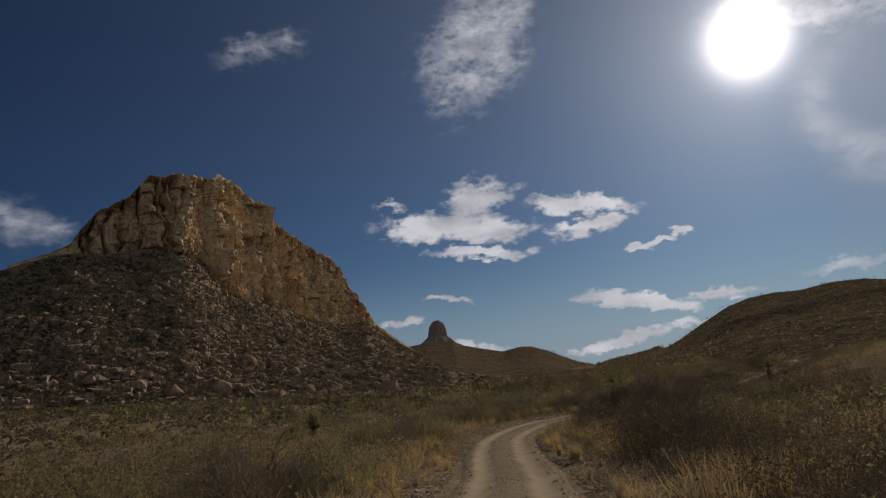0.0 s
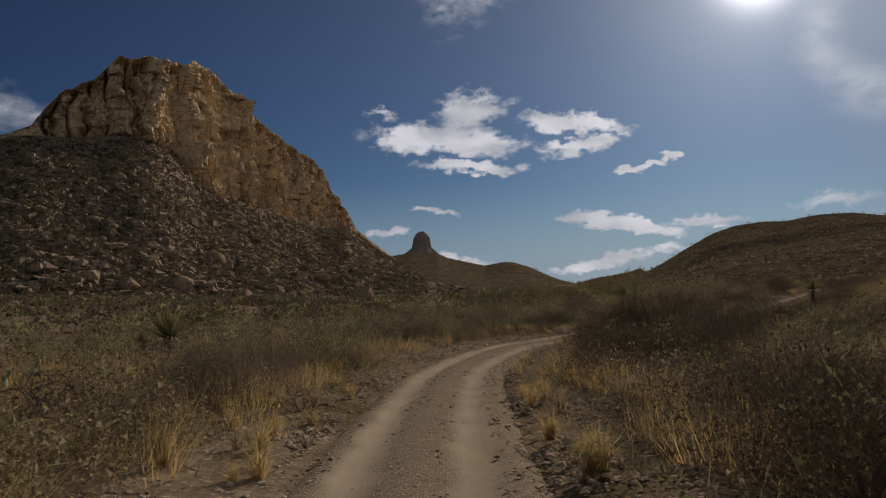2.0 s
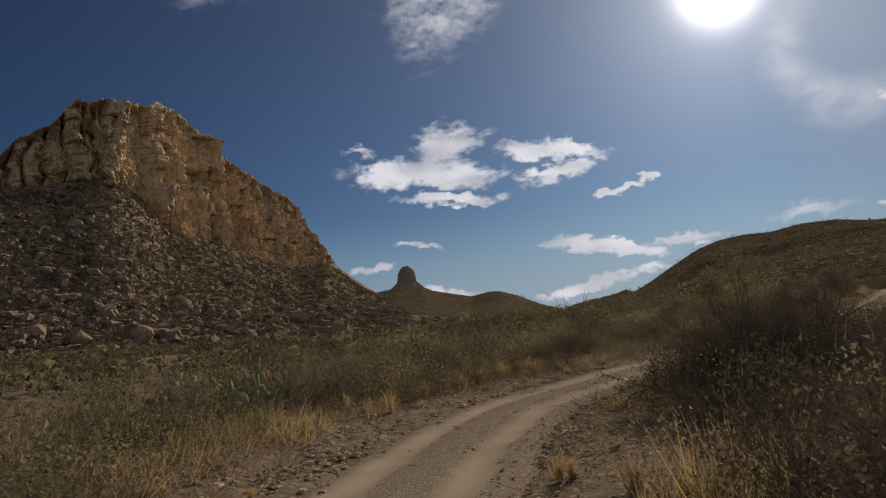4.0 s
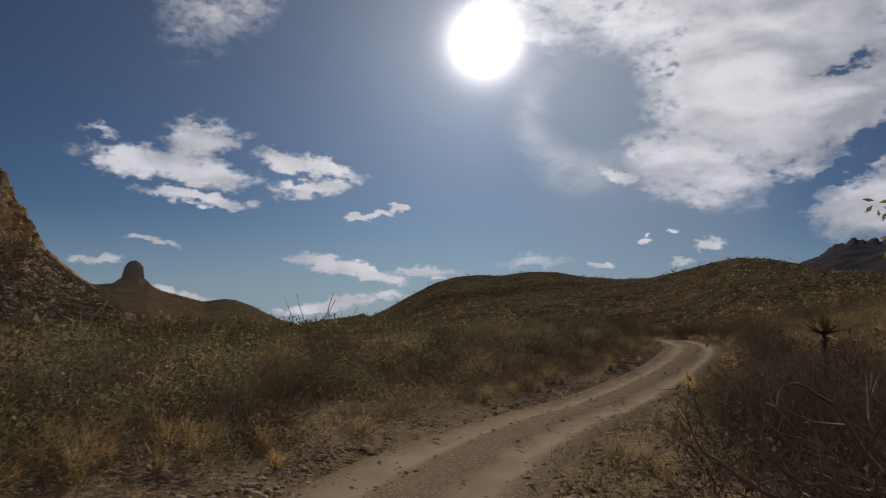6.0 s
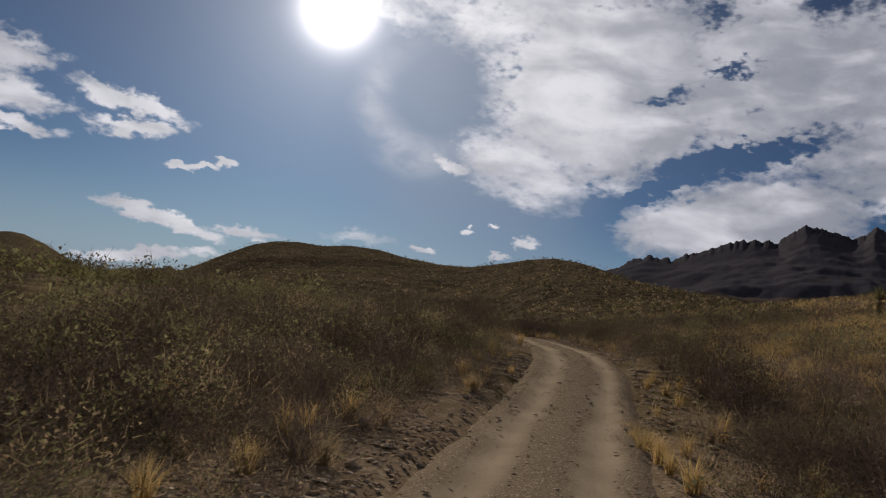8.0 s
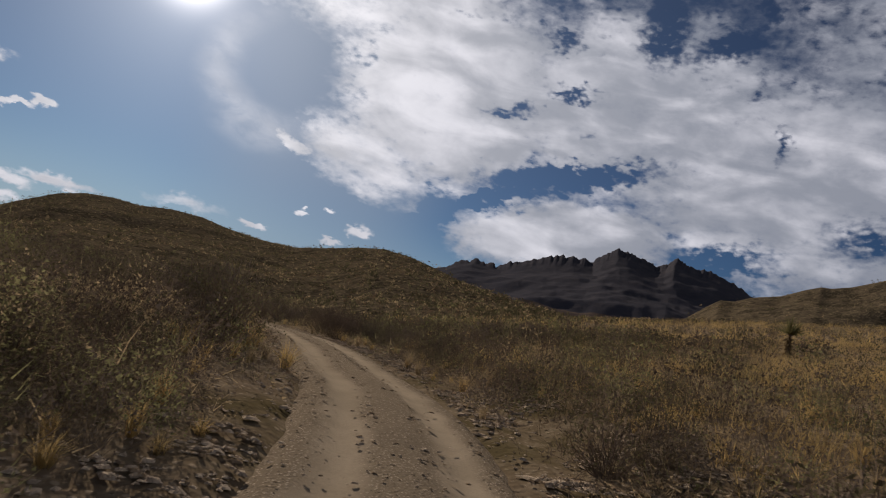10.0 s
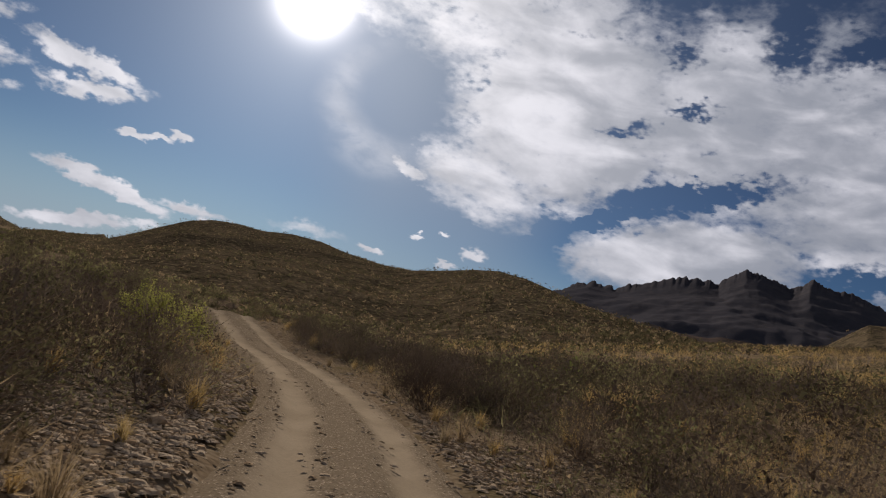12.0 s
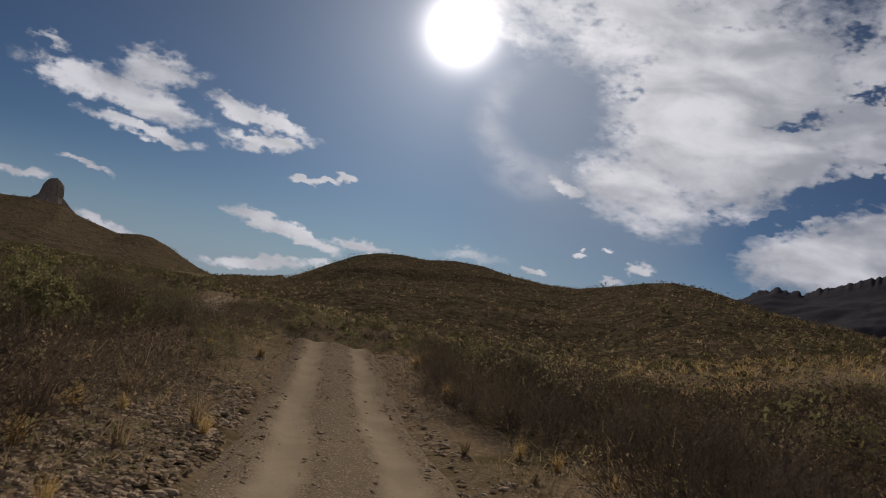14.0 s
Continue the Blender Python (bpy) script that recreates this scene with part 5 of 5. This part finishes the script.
def small_tree(label, x, y, h, stems, leaf_mat, n_leaf, leaf, lean=0.5, wild=0.45, clear=0.35, plumb=False):
    """plumb: the crown stands right over its place and reaches just h."""
    tree = thing("small_tree", label, "tree")
    out, tips = [], []
    for k in range(stems):
        a = 2 * math.pi * k / stems + float(RNG.uniform(-0.4, 0.4))
        limbs((math.cos(a) * 0.12, math.sin(a) * 0.12, -0.1), (math.cos(a) * lean, math.sin(a) * lean, 1.0), h * float(RNG.uniform(0.38, 0.52)), 0.032, 3, out, tips, wild)
    part("trunk", mesh_of("trunk", *merge(out), M_WOOD, True), tree, "dark bare many-stemmed trunk")
    tips = np.array(tips)
    tips = tips[tips[:, 2] > h * clear]
    at = tips[RNG.integers(0, len(tips), n_leaf)] + RNG.normal(0, 0.07, (n_leaf, 3))
    part("crown", mesh_of("crown", *leaves(at, RNG.uniform(leaf * 0.7, leaf * 1.3, n_leaf)), leaf_mat), tree)
    size = h / float(at[:, 2].max()) if plumb else 1.0
    dx, dy = (at[:, :2].mean(0) * size).tolist() if plumb else (0.0, 0.0)
    put_thing(tree, x - dx, y - dy, size)
    return tree


def yucca(x, y, size, stem, label):
    """A trunk of the given height with a fan of stiff leaves and a dead skirt."""
    ob = thing("yucca", label, "yucca", "yuccas")
    part("trunk", mesh_of("trunk", *tube([(0, 0, -0.1), (0.03, 0, stem * 0.4), (0.04, 0.03, stem * 0.75), (0.03, 0.02, stem)], 0.085, 0.07, 8), M_WOOD, True), ob)
    n = 110
    a, e = RNG.uniform(0, 2 * math.pi, n), np.radians(90 - 78 * RNG.uniform(0, 1, n) ** 0.8)
    d = np.stack([np.cos(a) * np.cos(e), np.sin(a) * np.cos(e), np.sin(e)], -1)
    top = np.array([0.03, 0.02, stem - 0.05])
    foot = top + d * 0.06
    part("leaf_rosette", mesh_of("leaf_rosette", *strips(foot, foot + d * RNG.uniform(0.6, 0.9, n)[:, None], np.full(n, 0.035), np.zeros((n, 3))), M_YUCCA), ob, "stiff green-grey dagger leaves")
    n = 220
    a, e = RNG.uniform(0, 2 * math.pi, n), np.radians(RNG.uniform(-80, -10, n))
    d = np.stack([np.cos(a) * np.cos(e), np.sin(a) * np.cos(e), np.sin(e)], -1)
    foot = top * np.stack([np.ones(n), np.ones(n), RNG.uniform(0.25, 1.0, n)], -1) + RNG.normal(0, 0.04, (n, 3))
    part("dead_leaf_skirt", mesh_of("dead_leaf_skirt", *strips(foot, foot + d * RNG.uniform(0.3, 0.5, n)[:, None], np.full(n, 0.045), np.zeros((n, 3))), M_STRAW), ob, "hanging dead straw leaves")
    put_thing(ob, x, y, size)
    return ob


def pad_mesh():
    bm = bmesh.new()
    bmesh.ops.create_icosphere(bm, subdivisions=2, radius=1.0)
    for v in bm.verts:
        k = 0.78 + 0.22 * v.co.z
        v.co = Vector((v.co.x * 0.075 * k, v.co.y * 0.016, (v.co.z + 1) * 0.105))
    me = bpy.data.meshes.new("pad")
    bm.to_mesh(me)
    bm.free()
    me.materials.append(M_PEAR)
    for p in me.polygons:
        p.use_smooth = True
    return me


def prickly_pear(x, y, size, heads, me):
    ob = thing("prickly_pear", "prickly pear cactus with many upright flat pads", "cactus", "prickly pears")
    for _ in range(heads):
        at, up = Vector((float(RNG.normal(0, 0.55)), float(RNG.normal(0, 0.35)), -0.03)), Vector((0, 0, 1))
        for step in range(int(RNG.integers(2, 5))):
            q = part("pad", me, ob)
            up = (up + Vector(RNG.normal(size=3)) * 0.35).normalized()
            up.z = abs(up.z)
            rot = up.to_track_quat("Z", "Y").to_matrix().to_4x4() @ pose(0, 0, 0, 0, 0, float(RNG.uniform(0, 360)))
            s = float(RNG.uniform(0.85, 1.3))
            q.matrix_basis = Matrix.Translation(at) @ rot @ Matrix.Diagonal((s, s, s, 1))
            at = at + up * 0.19 * s
    put_thing(ob, x, y, size, float(RNG.uniform(0, 360)), 0.0)


def ocotillo(x, y, h, stems):
    ob = thing("ocotillo", "spindly leafless ocotillo with long thorny stems", "ocotillo", "ocotillos")
    for k in range(stems):
        a, lean = float(RNG.uniform(0, 6.28)), float(RNG.uniform(0.05, 0.45))
        pts = [(math.cos(a) * lean * t * h * (0.5 + 0.5 * t) + float(RNG.normal(0, 0.05)), math.sin(a) * lean * t * h * (0.5 + 0.5 * t), h * t * float(RNG.uniform(0.97, 1.0))) for t in np.linspace(0, 1, 8)]
        part("stem", mesh_of("stem", *tube(pts, 0.018, 0.009, 5), M_WOOD, True), ob)
    put_thing(ob, x, y)


def dead_shrub(x, y, h, label):
    ob = thing("dead_shrub", label, "shrub")
    out, tips = [], []
    for k in range(4):
        a = 1.6 * k + float(RNG.uniform(-0.4, 0.4))
        limbs((0, 0, -0.05), (math.cos(a) * 0.9, math.sin(a) * 0.9, 0.8), h * 0.55, 0.026, 2, out, tips, 0.7)
    part("branch_frame", mesh_of("branch_frame", *merge(out), M_WOOD, True), ob)
    put_thing(ob, x, y)


def single_plants():
    small_tree("tall dark many-stemmed shrub with a sparse leafy top", 9.4, 46.3, 3.35, 6, M_OLIVE, 4200, 0.028, 0.05, 0.22, 0.70, True)
    small_tree("dark tangled many-stemmed shrub beside the track", 7.3, 42.7, 1.75, 9, M_DARK, 2600, 0.026, 0.45, 0.42, 0.25)
    small_tree("dark tangled many-stemmed shrub beside the track", 9.3, 44.0, 2.1, 9, M_DARK, 2600, 0.028, 0.45, 0.42, 0.3)
    small_tree("dark tangled many-stemmed shrub beside the track", 11.2, 46.2, 2.2, 8, M_DARK, 2400, 0.03, 0.5, 0.42, 0.3)
    for x, y, h in ((8.9, 43.6, 2.1), (10.3, 44.9, 2.7), (11.2, 47.0, 2.9), (9.6, 47.4, 2.2), (12.2, 48.6, 2.6)):
        small_tree("tall dark leafless thicket beside the track", x, y, h, 8, M_BROWN, 1500, 0.018, 0.3, 0.36, 0.3)
    small_tree("bright green palo verde beside the track", 39.35, 95.3, 1.5, 5, M_PALO, 4600, 0.021, 0.3, 0.36, 0.34, True)
    small_tree("green desert tree with a forked trunk", 41.6, 109.0, 2.6, 3, M_OLIVE, 3800, 0.045, 0.7, 0.5, 0.3)
    small_tree("green desert tree out on the plain", 39.5, 127.0, 3.0, 4, M_GREEN, 3000, 0.07, 0.7, 0.5, 0.25)
    for x, y, s, stem in ((-8.4, 41.2, 1.5, 0.7), (-9.9, 42.6, 0.8, 0.9), (25.1, 62.1, 1.1, 1.6), (60.0, 79.0, 1.1, 1.2), (13.5, 30.5, 0.9, 0.6)):
        yucca(x, y, s, stem, "yucca with stiff dagger leaves above a dead skirt")
    me = pad_mesh()
    for x, y, s, n in ((-2.9, 53.0, 1.45, 32), (-4.6, 53.9, 1.45, 32), (-2.2, 45.9, 1.3, 22), (-3.1, 46.3, 1.2, 18), (5.2, 66.8, 1.2, 16), (-8.2, 30.8, 1.1, 10), (4.9, 17.8, 0.8, 12)):
        prickly_pear(x, y, s, n, me)
    for x, y, h, n in ((10.6, 69.3, 3.1, 2), (11.3, 74.6, 2.9, 2), (12.3, 74.9, 2.6, 2), (1.0, 62.0, 2.0, 4), (62.0, 92.0, 1.8, 8)):
        ocotillo(x, y, h, n)
    dead_shrub(14.6, 54.9, 1.9, "dead twisted shrub with bare dark limbs")
    dead_shrub(12.6, 52.8, 1.7, "dead twisted shrub with bare dark limbs")
    dead_shrub(-1.2, 28.9, 1.0, "leafless fan-shaped shrub with grey stems")
    dead_shrub(16.7, 56.0, 2.1, "dead twisted shrub with bare dark limbs")
    dead_shrub(-4.6, 15.6, 2.4, "wide leafless tangle of bare grey branches")
    dead_shrub(-3.6, 16.6, 1.9, "wide leafless tangle of bare grey branches")
    dead_shrub(55.0, 101.6, 1.5, "dead tangled brush with pale bare twigs")
    dead_shrub(-5.4, 27.6, 1.5, "dead twisted shrub with bare grey limbs")
    dead_shrub(37.2, 89.0, 0.8, "fallen dead shrub with bare grey limbs")
    dead_shrub(54.6, 103.6, 1.5, "dead twisted shrub with bare dark limbs")
    dead_shrub(6.2, 30.6, 1.2, "fallen dead shrub with bare grey limbs")


scatter_plants()
hill_scrub()
near_plants()
RNG = np.random.default_rng(21)
single_plants()

# ---- stones and boulders ----


def stone_shape(seed, flat=0.7, cuts=1):
    """An angular stone: a roughly cut ball."""
    bm = bmesh.new()
    bmesh.ops.create_icosphere(bm, subdivisions=cuts, radius=1.0)
    r = np.random.default_rng(seed)
    planes = [(Vector(r.normal(size=3)).normalized(), float(r.uniform(0.45, 0.8))) for _ in range(9)]
    for v in bm.verts:
        p = v.co.copy()
        for nrm, cut in planes:
            k = p.dot(nrm)
            if k > cut:
                p -= nrm * (k - cut)
        v.co = p + Vector(r.normal(size=3)) * 0.05
        v.co.z *= flat
    bmesh.ops.triangulate(bm, faces=bm.faces)
    bm.verts.ensure_lookup_table()
    v = np.array([x.co[:] for x in bm.verts])
    f = np.array([[q.index for q in t.verts] for t in bm.faces])
    bm.free()
    return v, f


def pebble_shape(seed):
    """A small angular stone of twelve faces."""
    r = np.random.default_rng(seed)
    v = np.array([(a, b, c) for a in (-1, 1) for b in (-1, 1) for c in (-1, 1)], float) * [0.75, 0.62, 0.42] + r.normal(0, 0.2, (8, 3))
    q = [(0, 1, 3, 2), (4, 6, 7, 5), (0, 4, 5, 1), (2, 3, 7, 6), (0, 2, 6, 4), (1, 5, 7, 3)]
    return v, np.array([t for a, b, c, d in q for t in ((a, b, c), (a, c, d))])


def chip_shape(seed):
    """A flat bit of gravel: a sunk foot and a smaller uneven top."""
    r = np.random.default_rng(seed)
    v = np.array([(-1.0, -0.85, -0.15), (1.0, -0.85, -0.15), (1.0, 0.85, -0.15), (-1.0, 0.85, -0.15), (-0.5, -0.4, 0.2), (0.5, -0.35, 0.2), (0.45, 0.4, 0.2), (-0.5, 0.4, 0.2)]) + r.normal(0, 0.14, (8, 3)) * [1, 1, 0.5]
    return v, np.array([(4, 5, 6), (4, 6, 7), (0, 1, 5), (0, 5, 4), (1, 2, 6), (1, 6, 5), (2, 3, 7), (2, 7, 6), (3, 0, 4), (3, 4, 7)])


CHIPS = [chip_shape(120 + i) for i in range(10)]
PEBBLES = [pebble_shape(90 + i) for i in range(12)]
STONES = [stone_shape(i, 0.65) for i in range(8)]
ROCKS = [stone_shape(40 + i, 0.8, 2) for i in range(6)]


def scatter_stones():
    # gravel and stones on the verges and between the ruts
    x, y, d = beside(16000, 1.35, 4.2, 2, 120, 1.5)
    ok = clumped(x, y, 0.5, 0.40, 5) | (np.abs(d) < 2.2)
    x, y = x[ok], y[ok]
    size = np.minimum(0.014 + RNG.exponential(0.016, len(x)), 0.10)
    stuff("gravel", scatter_mesh("gravel", CHIPS, on_ground(x, y, 0.0), size, M_STONE), "pale angular gravel along the edges of the track", "gravel")
    n = 17000
    i = RNG.integers(60, len(TRACK) - 90, n)
    off = np.where(RNG.uniform(0, 1, n) < 0.66, RNG.normal(0, 0.2, n), RNG.choice([-1, 1], n) * RNG.uniform(1.0, 1.5, n))
    x, y = TRACK[i, 0] + off * TRACK_T[i, 1] + RNG.normal(0, 0.2, n) * TRACK_T[i, 0], TRACK[i, 1] - off * TRACK_T[i, 0] + RNG.normal(0, 0.2, n) * TRACK_T[i, 1]
    pos = np.stack([x, y, TRACK[i, 2] + 0.012 - 0.06 * ramp(np.abs(off), 1.2, 1.55)], -1)
    size, dark = np.minimum(0.010 + RNG.exponential(0.010, n), 0.05), RNG.uniform(0, 1, n) < 0.5
    stuff("gravel", scatter_mesh("gravel", CHIPS, pos[~dark], size[~dark], M_STONE), "loose pale stones between the wheel ruts", "gravel")
    stuff("gravel", scatter_mesh("gravel", CHIPS, pos[dark], size[dark], M_BOULDER), "loose brown stones between the wheel ruts", "gravel")
    # broken stone heaped along the inside bank where the track climbs
    x, y, d = beside(26000, 1.6, 4.6, 70, 106, 1.2)
    ok = (d < 0) & (y > 84) | (d > 0) & (y < 92) & clumped(x, y, 0.4, 0.45, 6)
    x, y = x[ok], y[ok]
    stuff("rubble", scatter_mesh("rubble", CHIPS, on_ground(x, y, -0.015), np.minimum(0.02 + RNG.exponential(0.015, len(x)), 0.075), M_STONE), "flat broken stones banked beside the track", "rubble")
    x, y = x[::2] + 0.13, y[::2] + 0.09
    stuff("rubble", scatter_mesh("rubble", CHIPS, on_ground(x, y, -0.015), np.minimum(0.02 + RNG.exponential(0.015, len(x)), 0.07), M_BOULDER), "broken brown stones banked beside the track", "rubble")
    x, y, d = beside(21000, 1.55, 3.5, 12, 74, 1.25)
    ok = clumped(x, y, 0.5, 0.46, 26)
    x, y = x[ok], y[ok]
    dark = RNG.uniform(0, 1, len(x)) < 0.45
    size = np.minimum(0.016 + RNG.exponential(0.014, len(x)), 0.08)
    stuff("rubble", scatter_mesh("rubble", CHIPS, on_ground(x, y, -0.012)[~dark], size[~dark], M_STONE), "pale stone chips strewn along the verge", "rubble")
    stuff("rubble", scatter_mesh("rubble", CHIPS, on_ground(x, y, -0.012)[dark], size[dark], M_BOULDER), "brown stone chips strewn along the verge", "rubble")
    # single rocks on the verge
    base = []
    for k in range(6):
        ob = new("rock", mesh_of("rock", *ROCKS[k], M_STONE))
        base.append(tagged(ob, "pale angular rock on the stony verge", "rock", "verge rocks"))
    x, y = spread(900, (-12, 4, 60, 118), lambda x, y, d: np.abs(d) < 6, 2.0)
    for q in reversed(range(min(len(x), 170))):
        s = float(RNG.uniform(0.04, 0.12))
        m = pose(float(x[q]), float(y[q]), float(height(x[q], y[q])) + s * 0.25, 0, 0, float(RNG.uniform(0, 360))) @ Matrix.Diagonal((s, s * 1.2, s, 1))
        if q < 6:
            base[q].matrix_basis = m
        else:
            copy_thing(base[q % 6], m)
    for x, y, s in ((45.1, 82.1, 0.2), (46.7, 81.6, 0.22), (45.9, 81.2, 0.1), (44.2, 82.9, 0.12)):
        ob = copy_thing(base[int(s * 100) % 6], pose(x, y, float(height(x, y)) + s * 0.3, 20, 10, x * 90) @ Matrix.Diagonal((s, s * 1.1, s * 1.1, 1)))
        tagged(ob, "whitish angular rock among the verge rubble")


def scree_height(az, t):
    """Place on the scree slope by azimuth and share of the way up."""
    foot, clf = (np.interp(az, B_AZ, v) for v in (B_FOOT, B_CLF))
    rc = scree_top(az)
    a = np.radians(az)
    zf = height(EYE[0] + foot * np.sin(a), EYE[1] + foot * np.cos(a)) - 1.5
    zc = EYE[2] + rc * np.tan(np.radians(clf))
    r = foot + (rc - foot) * t
    x, y = EYE[0] + r * np.sin(a), EYE[1] + r * np.cos(a)
    z = zf + (zc - zf) * t ** 1.18
    edge = np.sqrt(np.sin(math.pi * np.minimum(1, t * 1.02)).clip(0))
    return np.stack([x, y, z + edge * scree_rough(x, y)], -1)


def scatter_boulders():
    n = 5200
    az, t = RNG.uniform(-42, -1.5, n), RNG.uniform(0, 1, n) ** 1.25 * 0.98
    size = np.minimum(0.3 + RNG.exponential(0.6, n), 3.4)
    stuff("scree_boulders", scatter_mesh("scree_boulders", STONES, scree_height(az, t), size, M_RUBBLE), "angular grey-brown boulders strewn down the scree", "boulder")
    n = 17000
    az, t = RNG.uniform(-42, -1.5, n), RNG.uniform(0, 1, n) ** 1.1 * 0.98
    stuff("scree_rubble", scatter_mesh("scree_rubble", PEBBLES, scree_height(az, t), np.minimum(0.3 + RNG.exponential(0.32, n), 2.0), M_RUBBLE), "broken grey-brown rubble that covers the scree", "rubble")
    n = 9500
    az, t = RNG.uniform(-42, -1.5, n), RNG.uniform(0, 1, n) ** 0.9 * 0.97
    stuff("scrub", scatter_mesh("scrub", T_TINY, scree_height(az, t), RNG.uniform(0.7, 1.9, n), M_DARK), "dark scrub between the boulders of the scree", "scrub")
    base = []
    for k in range(6):
        ob = new("boulder", mesh_of("boulder", *ROCKS[k], M_BOULDER))
        base.append(tagged(ob, "large fallen block of tan rock on the scree slope", "boulder", "large scree boulders"))
    spots = [(-6.3, 0.04, 6.5), (-17.6, 0.30, 5.0), (-9.3, 0.22, 6.0), (-19.8, 0.10, 5.0), (-20.6, 0.13, 4.2), (-15.5, 0.05, 4.0), (-23.5, 0.09, 4.2), (-10.8, 0.08, 3.6), (-13.2, 0.12, 3.8), (-26, 0.12, 3.5)]
    for q in reversed(range(80)):
        if q < len(spots):
            a, t, s = spots[q]
        else:
            a, t, s = float(RNG.uniform(-33, -4)), float(RNG.uniform(0.01, 0.7)), float(RNG.uniform(1.6, 3.2))
        p = scree_height(np.array([a]), np.array([t]))[0]
        m = pose(*(float(v) for v in p), float(RNG.uniform(-15, 15)), 0, float(RNG.uniform(0, 360))) @ Matrix.Diagonal((s, s * 0.8, s * 0.95, 1))
        if q < 6:
            base[q].matrix_basis = m
        else:
            copy_thing(base[q % 6], m)


scatter_stones()
scatter_boulders()
